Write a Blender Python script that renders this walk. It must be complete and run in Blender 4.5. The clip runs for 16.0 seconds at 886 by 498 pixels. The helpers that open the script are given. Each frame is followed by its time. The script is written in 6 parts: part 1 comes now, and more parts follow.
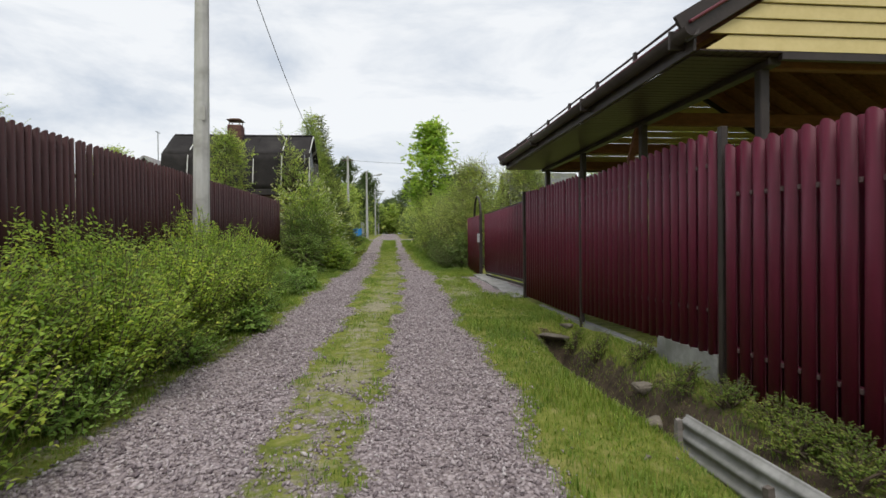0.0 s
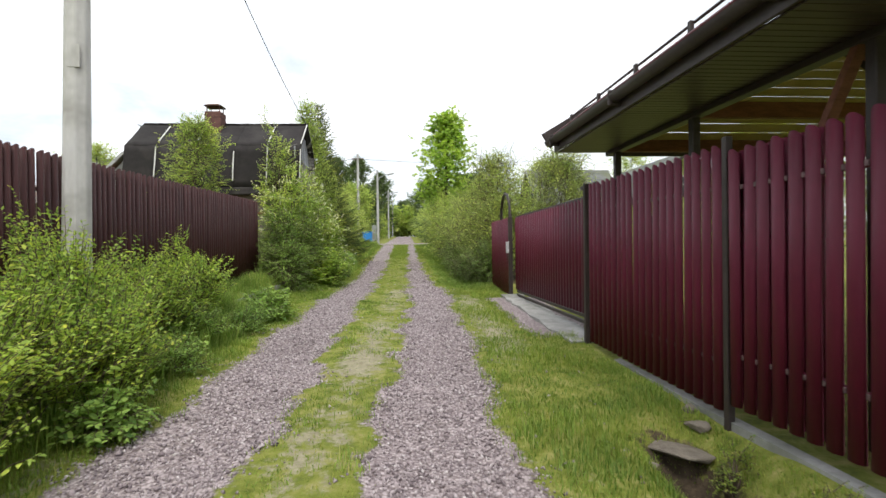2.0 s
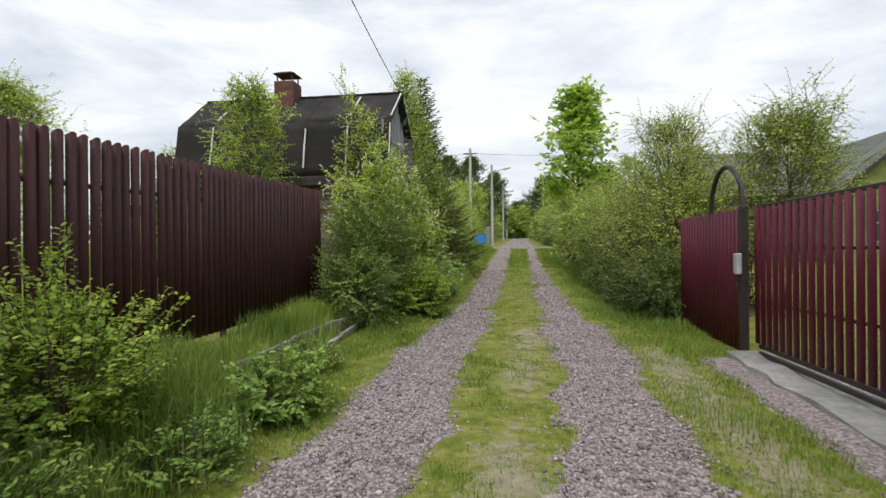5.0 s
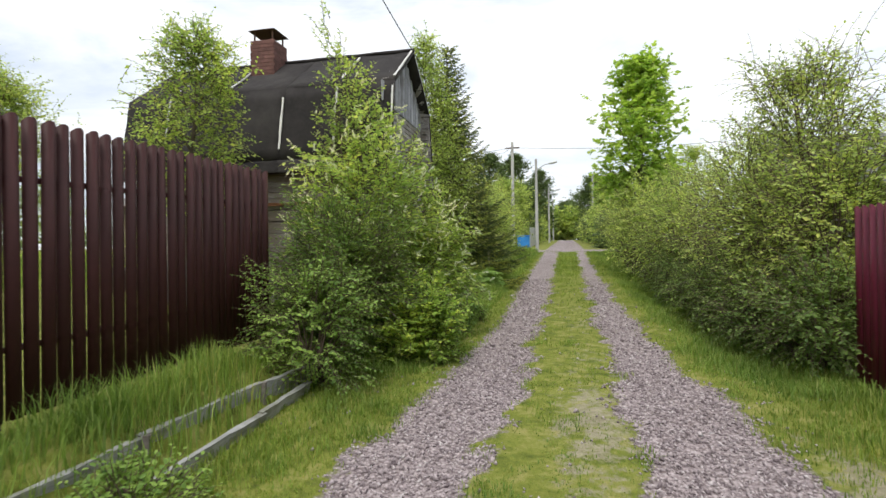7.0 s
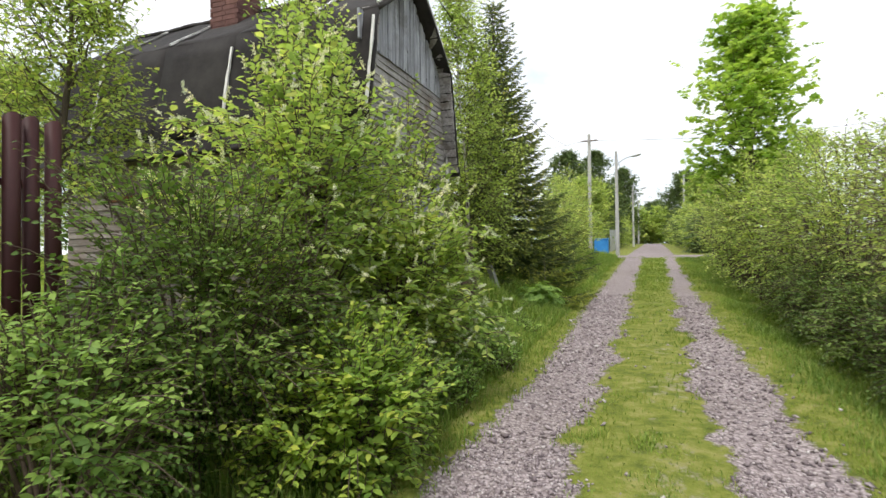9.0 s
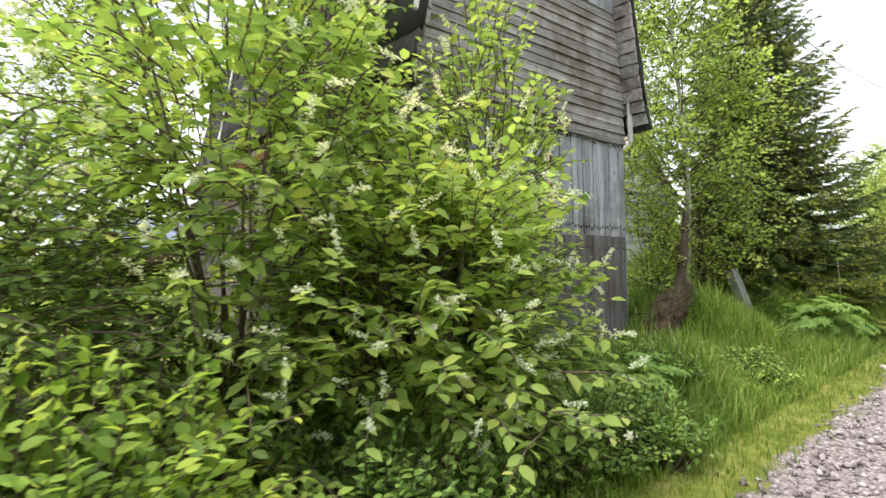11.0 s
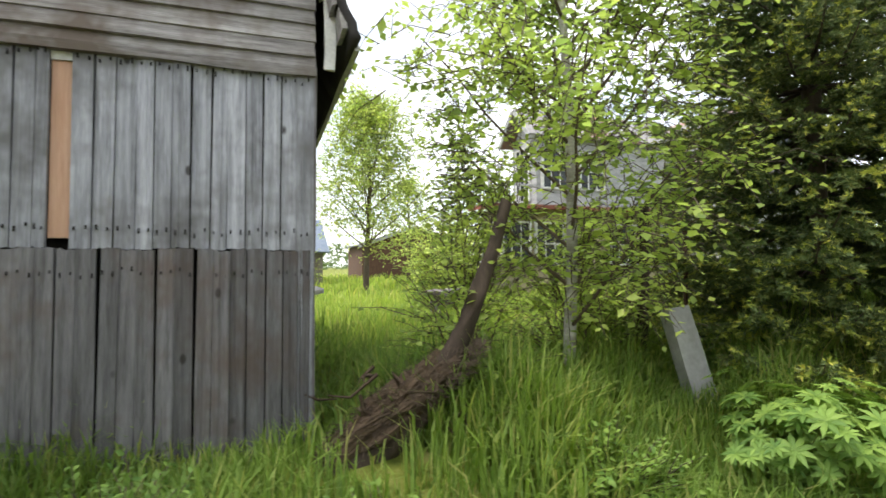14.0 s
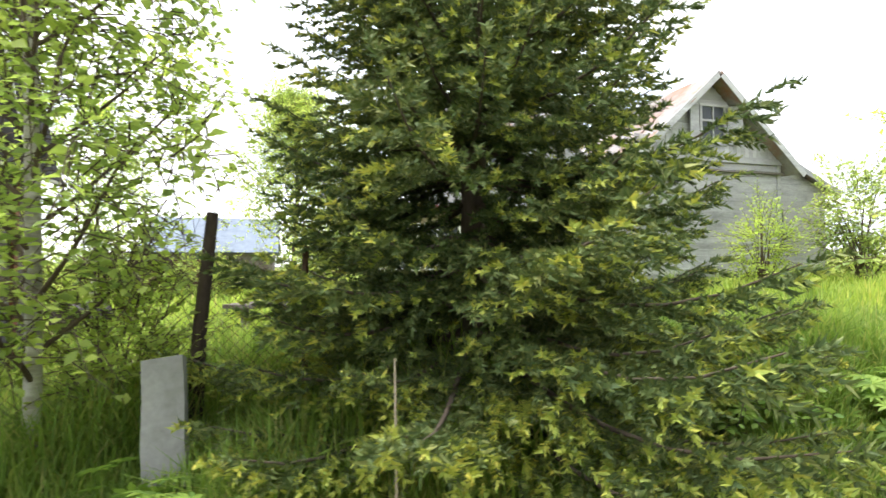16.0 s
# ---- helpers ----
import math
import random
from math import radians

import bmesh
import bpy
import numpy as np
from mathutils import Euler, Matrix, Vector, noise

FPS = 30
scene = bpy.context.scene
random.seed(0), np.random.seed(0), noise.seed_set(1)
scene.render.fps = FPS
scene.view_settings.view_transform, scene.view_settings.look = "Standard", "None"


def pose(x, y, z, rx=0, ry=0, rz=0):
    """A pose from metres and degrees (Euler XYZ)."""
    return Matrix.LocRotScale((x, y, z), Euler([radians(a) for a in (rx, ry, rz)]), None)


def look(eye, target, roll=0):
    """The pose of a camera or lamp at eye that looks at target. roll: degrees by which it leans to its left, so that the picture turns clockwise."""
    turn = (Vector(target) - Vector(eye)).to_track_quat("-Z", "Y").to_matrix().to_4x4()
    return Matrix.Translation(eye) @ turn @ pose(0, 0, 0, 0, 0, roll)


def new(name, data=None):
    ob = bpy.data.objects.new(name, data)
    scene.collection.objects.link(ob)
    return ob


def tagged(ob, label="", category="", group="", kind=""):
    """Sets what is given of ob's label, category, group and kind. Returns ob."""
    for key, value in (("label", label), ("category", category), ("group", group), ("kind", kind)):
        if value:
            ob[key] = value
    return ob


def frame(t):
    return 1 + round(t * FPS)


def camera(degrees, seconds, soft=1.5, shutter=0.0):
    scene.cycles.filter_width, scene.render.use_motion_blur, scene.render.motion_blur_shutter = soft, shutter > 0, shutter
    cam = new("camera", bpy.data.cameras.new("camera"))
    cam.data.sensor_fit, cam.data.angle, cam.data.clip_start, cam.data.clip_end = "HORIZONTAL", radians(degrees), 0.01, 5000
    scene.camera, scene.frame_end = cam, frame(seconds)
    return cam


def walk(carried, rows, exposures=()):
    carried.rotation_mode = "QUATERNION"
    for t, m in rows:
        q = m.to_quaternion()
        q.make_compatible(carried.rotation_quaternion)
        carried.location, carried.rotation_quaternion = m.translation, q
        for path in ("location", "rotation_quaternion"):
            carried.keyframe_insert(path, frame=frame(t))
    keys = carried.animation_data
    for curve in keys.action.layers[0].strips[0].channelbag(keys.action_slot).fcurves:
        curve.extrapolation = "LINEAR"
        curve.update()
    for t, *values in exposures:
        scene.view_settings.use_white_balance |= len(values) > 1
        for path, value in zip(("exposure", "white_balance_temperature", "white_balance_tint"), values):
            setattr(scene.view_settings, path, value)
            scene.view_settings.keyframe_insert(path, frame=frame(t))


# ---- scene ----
cam = camera(79.3, 16.0, shutter=0.18)
PATH = [
    (0, (0.0, 0.0, 1.445), (0.209, 1.989, 1.428), -0.6),
    (0.5, (0.118, 0.828, 1.491), (0.292, 2.821, 1.477), -0.8),
    (1, (0.203, 1.782, 1.551), (0.384, 3.774, 1.534), -0.8),
    (1.5, (0.265, 2.662, 1.612), (0.439, 4.654, 1.598), -0.7),
    (2, (0.313, 3.559, 1.673), (0.463, 5.553, 1.663), -0.7),
    (2.5, (0.343, 4.427, 1.734), (0.444, 6.424, 1.723), -0.7),
    (3, (0.348, 5.343, 1.749), (0.403, 7.343, 1.742), -0.8),
    (3.5, (0.297, 6.174, 1.779), (0.308, 8.174, 1.776), -0.7),
    (4, (0.205, 7.04, 1.825), (0.167, 9.039, 1.825), -0.7),
    (4.5, (0.062, 7.865, 1.84), (-0.098, 9.858, 1.84), -0.6),
    (7, (-0.082, 12.159, 1.931), (-0.518, 14.111, 1.942), -0.8),
    (7.5, (0.01, 13.036, 1.977), (-0.43, 14.987, 1.987), -0.8),
    (8, (0.043, 13.934, 2.007), (-0.4, 15.885, 2.018), -0.8),
    (8.5, (0.025, 14.777, 2.038), (-0.503, 16.706, 2.055), -0.7),
    (11, (0.07, 18.605, 1.902), (-1.475, 19.873, 1.975), -1.0),
    (11.5, (0.055, 19.476, 1.937), (-1.558, 20.655, 2.013), -0.9),
    (12, (0.008, 20.283, 1.997), (-1.67, 21.368, 2.077), -0.8),
    (12.5, (0.03, 21.051, 2.023), (-1.711, 22.031, 2.107), -0.6),
    (13, (-0.021, 21.827, 2.032), (-1.825, 22.686, 2.119), -0.4),
    (13.5, (0.021, 22.67, 2.067), (-1.846, 23.382, 2.14), -0.1),
    (14, (-0.01, 23.521, 2.101), (-1.905, 24.157, 2.174), -0.1),
    (14.5, (0.026, 24.37, 2.136), (-1.873, 24.993, 2.205), 0.0),
    (15, (0.006, 25.234, 2.197), (-1.901, 25.834, 2.256), -0.1),
    (15.5, (0.037, 26.064, 2.266), (-1.873, 26.654, 2.325), -0.1),
    (16, (-0.04, 26.864, 2.292), (-1.957, 27.433, 2.354), -0.1),
]
walk(cam, [(t, look(eye, target, roll)) for t, eye, target, roll in PATH],
     [(0, -0.08), (0.3, 0.2), (0.6, 0.4), (1.5, 0.52), (2.5, 0.38), (3.5, 0.25), (4.7, 0.05), (7, 0.32), (8.7, 0.46), (11, 1.1), (12, 1.2), (13.5, 1.15), (14.5, 1.1), (15, 1.27), (16, 1.56)])

# ---------------------------------------------------------------- world and light
world = bpy.data.worlds.new("sky")
scene.world = world
world.use_nodes = True
wn, wl = world.node_tree.nodes, world.node_tree.links
wn.clear()
w_out = wn.new("ShaderNodeOutputWorld")
w_bg = wn.new("ShaderNodeBackground")
w_sky = wn.new("ShaderNodeTexSky")
w_sky.sky_type = 'NISHITA'
w_sky.sun_disc = False
w_sky.sun_elevation = radians(61)
w_sky.sun_rotation = radians(184)
w_sky.air_density, w_sky.dust_density = 1.0, 3.0
w_co = wn.new("ShaderNodeTexCoord")
w_map = wn.new("ShaderNodeMapping")
w_map.inputs["Scale"].default_value = (1.0, 1.0, 3.2)
w_no = wn.new("ShaderNodeTexNoise")
w_no.inputs["Scale"].default_value = 2.3
w_no.inputs["Detail"].default_value = 9
w_no.inputs["Roughness"].default_value = 0.58
w_no.inputs["Distortion"].default_value = 0.35
w_ramp = wn.new("ShaderNodeValToRGB")
w_ramp.color_ramp.elements[0].position, w_ramp.color_ramp.elements[0].color = 0.34, (5.6, 6.3, 7.3, 1)
w_ramp.color_ramp.elements[1].position, w_ramp.color_ramp.elements[1].color = 0.56, (9.6, 9.8, 10.0, 1)
w_mix = wn.new("ShaderNodeMixRGB")
w_mix.inputs[0].default_value = 0.88
w_bg.inputs["Strength"].default_value = 0.11
wl.new(w_co.outputs["Generated"], w_map.inputs[0])
wl.new(w_map.outputs[0], w_no.inputs["Vector"])
wl.new(w_no.outputs["Fac"], w_ramp.inputs[0])
wl.new(w_sky.outputs[0], w_mix.inputs[1])
wl.new(w_ramp.outputs[0], w_mix.inputs[2])
wl.new(w_mix.outputs[0], w_bg.inputs[0])
wl.new(w_bg.outputs[0], w_out.inputs[0])

sun_data = bpy.data.lights.new("sun", 'SUN')
sun_data.energy, sun_data.angle, sun_data.color = 2.0, radians(25), (1.0, 0.96, 0.9)
sun = new("sun", sun_data)
sun.matrix_world = look((-1, -13, 24), (0, 0, 0))

rng = np.random.default_rng(7)


# ---------------------------------------------------------------- materials
def nodes_of(name):
    m = bpy.data.materials.new(name)
    m.use_nodes = True
    nt = m.node_tree
    return m, nt.nodes, nt.links, nt.nodes["Principled BSDF"]


def noise_node(n, l, scale, detail=6, rough=0.6, stretch=None, coord="Object", distort=0.0):
    tc = n.new("ShaderNodeTexCoord")
    t = n.new("ShaderNodeTexNoise")
    t.inputs["Scale"].default_value = scale
    t.inputs["Detail"].default_value = detail
    t.inputs["Roughness"].default_value = rough
    t.inputs["Distortion"].default_value = distort
    src = tc.outputs[coord]
    if stretch:
        mp = n.new("ShaderNodeMapping")
        mp.inputs["Scale"].default_value = stretch
        l.new(src, mp.inputs[0])
        src = mp.outputs[0]
    l.new(src, t.inputs["Vector"])
    return t.outputs["Fac"]


def world_noise(n, l, scale, detail=6, rough=0.6, stretch=(1, 1, 1), distort=0.0):
    g = n.new("ShaderNodeNewGeometry")
    mp = n.new("ShaderNodeMapping")
    mp.inputs["Scale"].default_value = stretch
    l.new(g.outputs["Position"], mp.inputs[0])
    t = n.new("ShaderNodeTexNoise")
    t.inputs["Scale"].default_value = scale
    t.inputs["Detail"].default_value = detail
    t.inputs["Roughness"].default_value = rough
    t.inputs["Distortion"].default_value = distort
    l.new(mp.outputs[0], t.inputs["Vector"])
    return t.outputs["Fac"]


def ramp(n, l, fac, stops):
    r = n.new("ShaderNodeValToRGB")
    e = r.color_ramp.elements
    while len(e) < len(stops):
        e.new(0.5)
    for k, (p, c) in enumerate(stops):
        e[k].position, e[k].color = p, (*c, 1)
    l.new(fac, r.inputs[0])
    return r.outputs[0]


def mix(n, l, fac, a, b, mode='MIX'):
    m = n.new("ShaderNodeMixRGB")
    m.blend_type = mode
    for k, v in ((0, fac), (1, a), (2, b)):
        if isinstance(v, (int, float)):
            m.inputs[k].default_value = v
        elif isinstance(v, tuple):
            m.inputs[k].default_value = (*v, 1)
        else:
            l.new(v, m.inputs[k])
    return m.outputs[0]


def math_node(n, l, op, a, b=0.0, clamp=False):
    m = n.new("ShaderNodeMath")
    m.operation, m.use_clamp = op, clamp
    for k, v in ((0, a), (1, b)):
        if isinstance(v, (int, float)):
            m.inputs[k].default_value = v
        else:
            l.new(v, m.inputs[k])
    return m.outputs[0]


def bump(n, l, b, height, strength=0.3, dist=0.01):
    k = n.new("ShaderNodeBump")
    k.inputs["Strength"].default_value, k.inputs["Distance"].default_value = strength, dist
    l.new(height, k.inputs["Height"])
    l.new(k.outputs[0], b.inputs["Normal"])


def surface(name, dark, light, scale=6, rough=0.75, metal=0.0, stretch=(1, 1, 1), bump_s=0.25, dist=0.004, stain=None, vary=0.25, spec=0.35, knots=False):
    """A plain worn surface: two scales of noise, slight change from piece to piece."""
    m, n, l, b = nodes_of(name)
    f1 = world_noise(n, l, scale, 8, 0.62, stretch)
    f2 = world_noise(n, l, scale * 7, 5, 0.6, stretch)
    f = math_node(n, l, 'ADD', math_node(n, l, 'MULTIPLY', f1, 0.65), math_node(n, l, 'MULTIPLY', f2, 0.35))
    col = ramp(n, l, f, [(0.33, dark), (0.66, light)])
    if stain:
        f3 = world_noise(n, l, scale * 0.35, 4, 0.7)
        col = mix(n, l, ramp(n, l, f3, [(0.48, (0, 0, 0)), (0.66, (1, 1, 1))]), col, stain)
    if knots:
        g = n.new("ShaderNodeNewGeometry")
        mp = n.new("ShaderNodeMapping")
        mp.inputs["Scale"].default_value = (1, 1, 0.62)
        l.new(g.outputs["Position"], mp.inputs[0])
        vo = n.new("ShaderNodeTexVoronoi")
        vo.inputs["Scale"].default_value = 4.6
        l.new(mp.outputs[0], vo.inputs["Vector"])
        col = mix(n, l, ramp(n, l, vo.outputs["Distance"], [(0.055, (0.85, 0.85, 0.85)), (0.10, (0, 0, 0))]), col, (0.03, 0.024, 0.02))
    if vary:
        oi = n.new("ShaderNodeObjectInfo")
        v = math_node(n, l, 'ADD', math_node(n, l, 'MULTIPLY', oi.outputs["Random"], vary), 1 - vary / 2)
        col = mix(n, l, 1.0, col, v, 'MULTIPLY')
    l.new(col, b.inputs["Base Color"])
    b.inputs["Roughness"].default_value = rough
    b.inputs["Metallic"].default_value = metal
    b.inputs["Specular IOR Level"].default_value = spec
    bump(n, l, b, f, bump_s, dist)
    return m


def leaf_mat(name, dark, light, trans=0.45, rough=0.55, tint=None):
    m, n, l, b = nodes_of(name)
    g = n.new("ShaderNodeNewGeometry")
    oi = n.new("ShaderNodeObjectInfo")
    col = ramp(n, l, g.outputs["Random Per Island"], [(0.0, dark), (0.75, light), (1.0, tint or light)])
    f = world_noise(n, l, 0.9, 3, 0.5)
    col = mix(n, l, 1.0, col, ramp(n, l, f, [(0.35, (0.76, 0.80, 1.0)), (0.65, (1.17, 1.1, 1.3))]), 'MULTIPLY')
    l.new(col, b.inputs["Base Color"])
    b.inputs["Roughness"].default_value = rough
    b.inputs["Specular IOR Level"].default_value = 0.22
    t = n.new("ShaderNodeBsdfTranslucent")
    l.new(mix(n, l, 1.0, col, (1.42, 1.48, 1.05), 'MULTIPLY'), t.inputs["Color"])
    s = n.new("ShaderNodeMixShader")
    s.inputs[0].default_value = trans
    l.new(b.outputs[0], s.inputs[1])
    l.new(t.outputs[0], s.inputs[2])
    l.new(s.outputs[0], n["Material Output"].inputs["Surface"])
    return m


M_LEAF = leaf_mat("bird_cherry_leaf", (0.20, 0.295, 0.065), (0.425, 0.535, 0.11), tint=(0.57, 0.59, 0.135), trans=0.52)
M_SHRUB = leaf_mat("shrub_leaf", (0.17, 0.275, 0.045), (0.38, 0.51, 0.075), tint=(0.56, 0.60, 0.09))
M_OLIVE = leaf_mat("hedge_leaf", (0.218, 0.297, 0.070), (0.436, 0.535, 0.121), tint=(0.589, 0.614, 0.162))
M_BIRCH = leaf_mat("birch_leaf", (0.25, 0.34, 0.08), (0.455, 0.55, 0.12), trans=0.57)
M_MAPLE = leaf_mat("maple_leaf", (0.204, 0.327, 0.056), (0.430, 0.559, 0.088), trans=0.5)
M_NEEDLE = leaf_mat("spruce_needle", (0.080, 0.124, 0.04), (0.150, 0.195, 0.053), trans=0.1, rough=0.55, tint=(0.25, 0.27, 0.075))
M_TIP = leaf_mat("spruce_new_shoot", (0.24, 0.31, 0.055), (0.42, 0.46, 0.08), trans=0.2, rough=0.6, tint=(0.54, 0.50, 0.08))
M_FAR = leaf_mat("far_leaf", (0.077, 0.121, 0.036), (0.154, 0.216, 0.062), trans=0.2)
M_GRASS = leaf_mat("grass_blade", (0.125, 0.205, 0.036), (0.262, 0.38, 0.064), trans=0.42, tint=(0.40, 0.39, 0.115))
M_VERGE = leaf_mat("verge_grass", (0.12, 0.20, 0.028), (0.235, 0.32, 0.045), trans=0.35, tint=(0.35, 0.34, 0.08))
M_FIELD = leaf_mat("meadow_blade", (0.20, 0.29, 0.05), (0.36, 0.46, 0.075), trans=0.5, tint=(0.48, 0.46, 0.12))
M_WEED = leaf_mat("weed_leaf", (0.125, 0.230, 0.043), (0.282, 0.413, 0.074), trans=0.3)
M_HEDGELOW = leaf_mat("undergrowth_leaf", (0.10, 0.17, 0.04), (0.21, 0.30, 0.06), trans=0.3)
M_DARKBUSH = leaf_mat("dark_bush_leaf", (0.085, 0.16, 0.03), (0.19, 0.285, 0.05), trans=0.35)
M_DRY = leaf_mat("dry_stalk", (0.28, 0.22, 0.13), (0.45, 0.38, 0.25), trans=0.1)
M_BLOSSOM = leaf_mat("blossom", (0.68, 0.68, 0.42), (0.80, 0.80, 0.52), trans=0.35)
M_BARK = surface("bark", (0.06, 0.045, 0.035), (0.16, 0.125, 0.095), 8, 0.9, stretch=(1, 1, 0.3), bump_s=0.6, dist=0.01)
M_TWIG = surface("twig_bark", (0.07, 0.05, 0.035), (0.15, 0.11, 0.08), 10, 0.85, bump_s=0.2)
M_DEADWOOD = surface("dead_bark", (0.028, 0.020, 0.015), (0.085, 0.062, 0.045), 9, 0.95, stretch=(1, 1, 0.3), bump_s=0.7, dist=0.01)
M_ROOT = surface("root_soil", (0.025, 0.016, 0.010), (0.13, 0.088, 0.055), 22, 0.95, bump_s=0.9, dist=0.03)
M_PALEBARK = surface("birch_bark", (0.30, 0.26, 0.22), (0.72, 0.69, 0.64), 5, 0.8, stretch=(0.6, 0.6, 2.2), bump_s=0.3, stain=(0.10, 0.085, 0.07))
M_RED = surface("maroon_steel", (0.077, 0.0046, 0.0168), (0.106, 0.0072, 0.0245), 1.6, 0.5, bump_s=0.03, vary=0.2, spec=0.3)
M_BROWN = surface("brown_steel", (0.036, 0.0098, 0.0098), (0.052, 0.0145, 0.0138), 1.6, 0.6, bump_s=0.03, vary=0.25, spec=0.3)
M_FRAME = surface("dark_brown_frame", (0.025, 0.018, 0.016), (0.05, 0.038, 0.034), 5, 0.5, bump_s=0.1, vary=0.1)
M_RIVET = surface("dull_clip", (0.075, 0.045, 0.045), (0.16, 0.10, 0.10), 30, 0.6, 0.2, vary=0.0)
M_CONC = surface("concrete", (0.22, 0.216, 0.205), (0.39, 0.383, 0.365), 4, 0.9, bump_s=0.35, stain=(0.20, 0.20, 0.175))
M_POLE = surface("pole_concrete", (0.36, 0.355, 0.34), (0.50, 0.49, 0.47), 3, 0.9, stretch=(1, 1, 0.25), bump_s=0.3, stain=(0.28, 0.27, 0.25))
M_STONE = surface("rough_stone", (0.10, 0.084, 0.066), (0.27, 0.235, 0.19), 7, 0.9, bump_s=0.7, dist=0.02, vary=0.4)
M_FELT = surface("black_roofing_felt", (0.012, 0.010, 0.010), (0.030, 0.026, 0.025), 3, 0.9, bump_s=0.6, dist=0.02, stain=(0.04, 0.036, 0.033), vary=0.35)
M_BATTEN = surface("pale_batten", (0.45, 0.44, 0.42), (0.75, 0.74, 0.71), 10, 0.8, bump_s=0.3)
M_BRICK = surface("chimney_brick", (0.095, 0.046, 0.04), (0.165, 0.082, 0.07), 9, 0.9, bump_s=0.5, vary=0.4)
M_RUST = surface("rusty_sheet", (0.06, 0.03, 0.022), (0.14, 0.075, 0.05), 8, 0.8, bump_s=0.4)
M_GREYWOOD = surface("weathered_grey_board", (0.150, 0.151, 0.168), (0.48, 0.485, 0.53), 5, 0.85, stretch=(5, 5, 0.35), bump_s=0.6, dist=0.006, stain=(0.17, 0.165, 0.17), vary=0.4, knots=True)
# darker, browner grey board: lower tier, side-wall feet and one corner board
M_LOWWOOD = surface("dark_grey_board", (0.060, 0.056, 0.058), (0.22, 0.213, 0.22), 5, 0.85, stretch=(5, 5, 0.35), bump_s=0.6, dist=0.006, stain=(0.12, 0.095, 0.085), vary=0.5, knots=True)
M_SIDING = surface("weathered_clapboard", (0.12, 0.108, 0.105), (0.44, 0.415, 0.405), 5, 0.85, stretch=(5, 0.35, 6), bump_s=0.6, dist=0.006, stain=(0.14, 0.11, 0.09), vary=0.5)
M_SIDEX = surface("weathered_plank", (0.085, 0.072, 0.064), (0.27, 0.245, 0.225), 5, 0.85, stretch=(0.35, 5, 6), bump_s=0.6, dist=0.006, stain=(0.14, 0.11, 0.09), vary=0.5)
M_EDGEBOARD = surface("grey_edging_board", (0.17, 0.17, 0.165), (0.42, 0.42, 0.41), 4, 0.85, stretch=(5, 0.35, 5), bump_s=0.5, stain=(0.15, 0.15, 0.11), vary=0.3)
M_NEWWOOD = surface("bare_orange_wood", (0.46, 0.25, 0.155), (0.66, 0.43, 0.30), 5, 0.7, stretch=(5, 5, 0.3), bump_s=0.3)
M_OLDWHITE = surface("flaking_white_board", (0.24, 0.24, 0.235), (0.50, 0.50, 0.50), 2, 0.85, stretch=(1, 1, 4), bump_s=0.5, stain=(0.42, 0.41, 0.40), vary=0.3)
M_OLDYELLOW = surface("faded_ochre_plaster", (0.30, 0.25, 0.15), (0.45, 0.39, 0.25), 3, 0.9, stain=(0.25, 0.22, 0.16))
M_OLDROOF = surface("rusty_grey_roof", (0.16, 0.15, 0.15), (0.34, 0.32, 0.31), 2, 0.8, stain=(0.28, 0.14, 0.09))
M_REDEDGE = surface("rusty_red_edge", (0.16, 0.045, 0.03), (0.30, 0.11, 0.075), 6, 0.7, bump_s=0.3)
M_YELLOW = surface("yellow_siding", (0.50, 0.40, 0.17), (0.60, 0.49, 0.23), 3, 0.6, bump_s=0.08, vary=0.06)
M_SOFFIT = surface("brown_soffit", (0.034, 0.021, 0.022), (0.050, 0.032, 0.033), 3, 0.45, bump_s=0.05, vary=0.15)
M_TILEMETAL = surface("maroon_roof_sheet", (0.08, 0.012, 0.022), (0.12, 0.02, 0.03), 3, 0.4, vary=0.1)
M_RAFTER = surface("stained_rafter", (0.105, 0.040, 0.024), (0.24, 0.098, 0.055), 5, 0.75, stretch=(1, 4, 4), bump_s=0.3, vary=0.3)
M_GREEN = surface("olive_green_board", (0.20, 0.24, 0.07), (0.29, 0.33, 0.11), 3, 0.8, vary=0.2)
M_SLATE = surface("old_slate_roof", (0.075, 0.08, 0.075), (0.18, 0.185, 0.175), 2.5, 0.85, bump_s=0.5, stain=(0.12, 0.13, 0.07), vary=0.3)
M_BLUE = surface("blue_paint", (0.02, 0.16, 0.42), (0.04, 0.24, 0.55), 3, 0.5)
M_ROOFBLUE = surface("blue_grey_roof", (0.10, 0.13, 0.18), (0.18, 0.215, 0.27), 3, 0.6)
M_LAMP = surface("grey_metal", (0.35, 0.36, 0.37), (0.55, 0.56, 0.57), 6, 0.5, 0.3)
M_WIRE = surface("black_cable", (0.02, 0.02, 0.02), (0.04, 0.04, 0.04), 6, 0.6)
M_GLASS, _n, _l, _b = nodes_of("dark_window_glass")
_b.inputs["Base Color"].default_value = (0.05, 0.055, 0.06, 1)
_b.inputs["Roughness"].default_value = 0.25
_b.inputs["Specular IOR Level"].default_value = 0.25
# near-black colour for unlit board gaps and window opening, and for nail heads
M_DARK = surface("unlit_dark_and_nail", (0.012, 0.011, 0.010), (0.03, 0.027, 0.025), 4, 0.9)


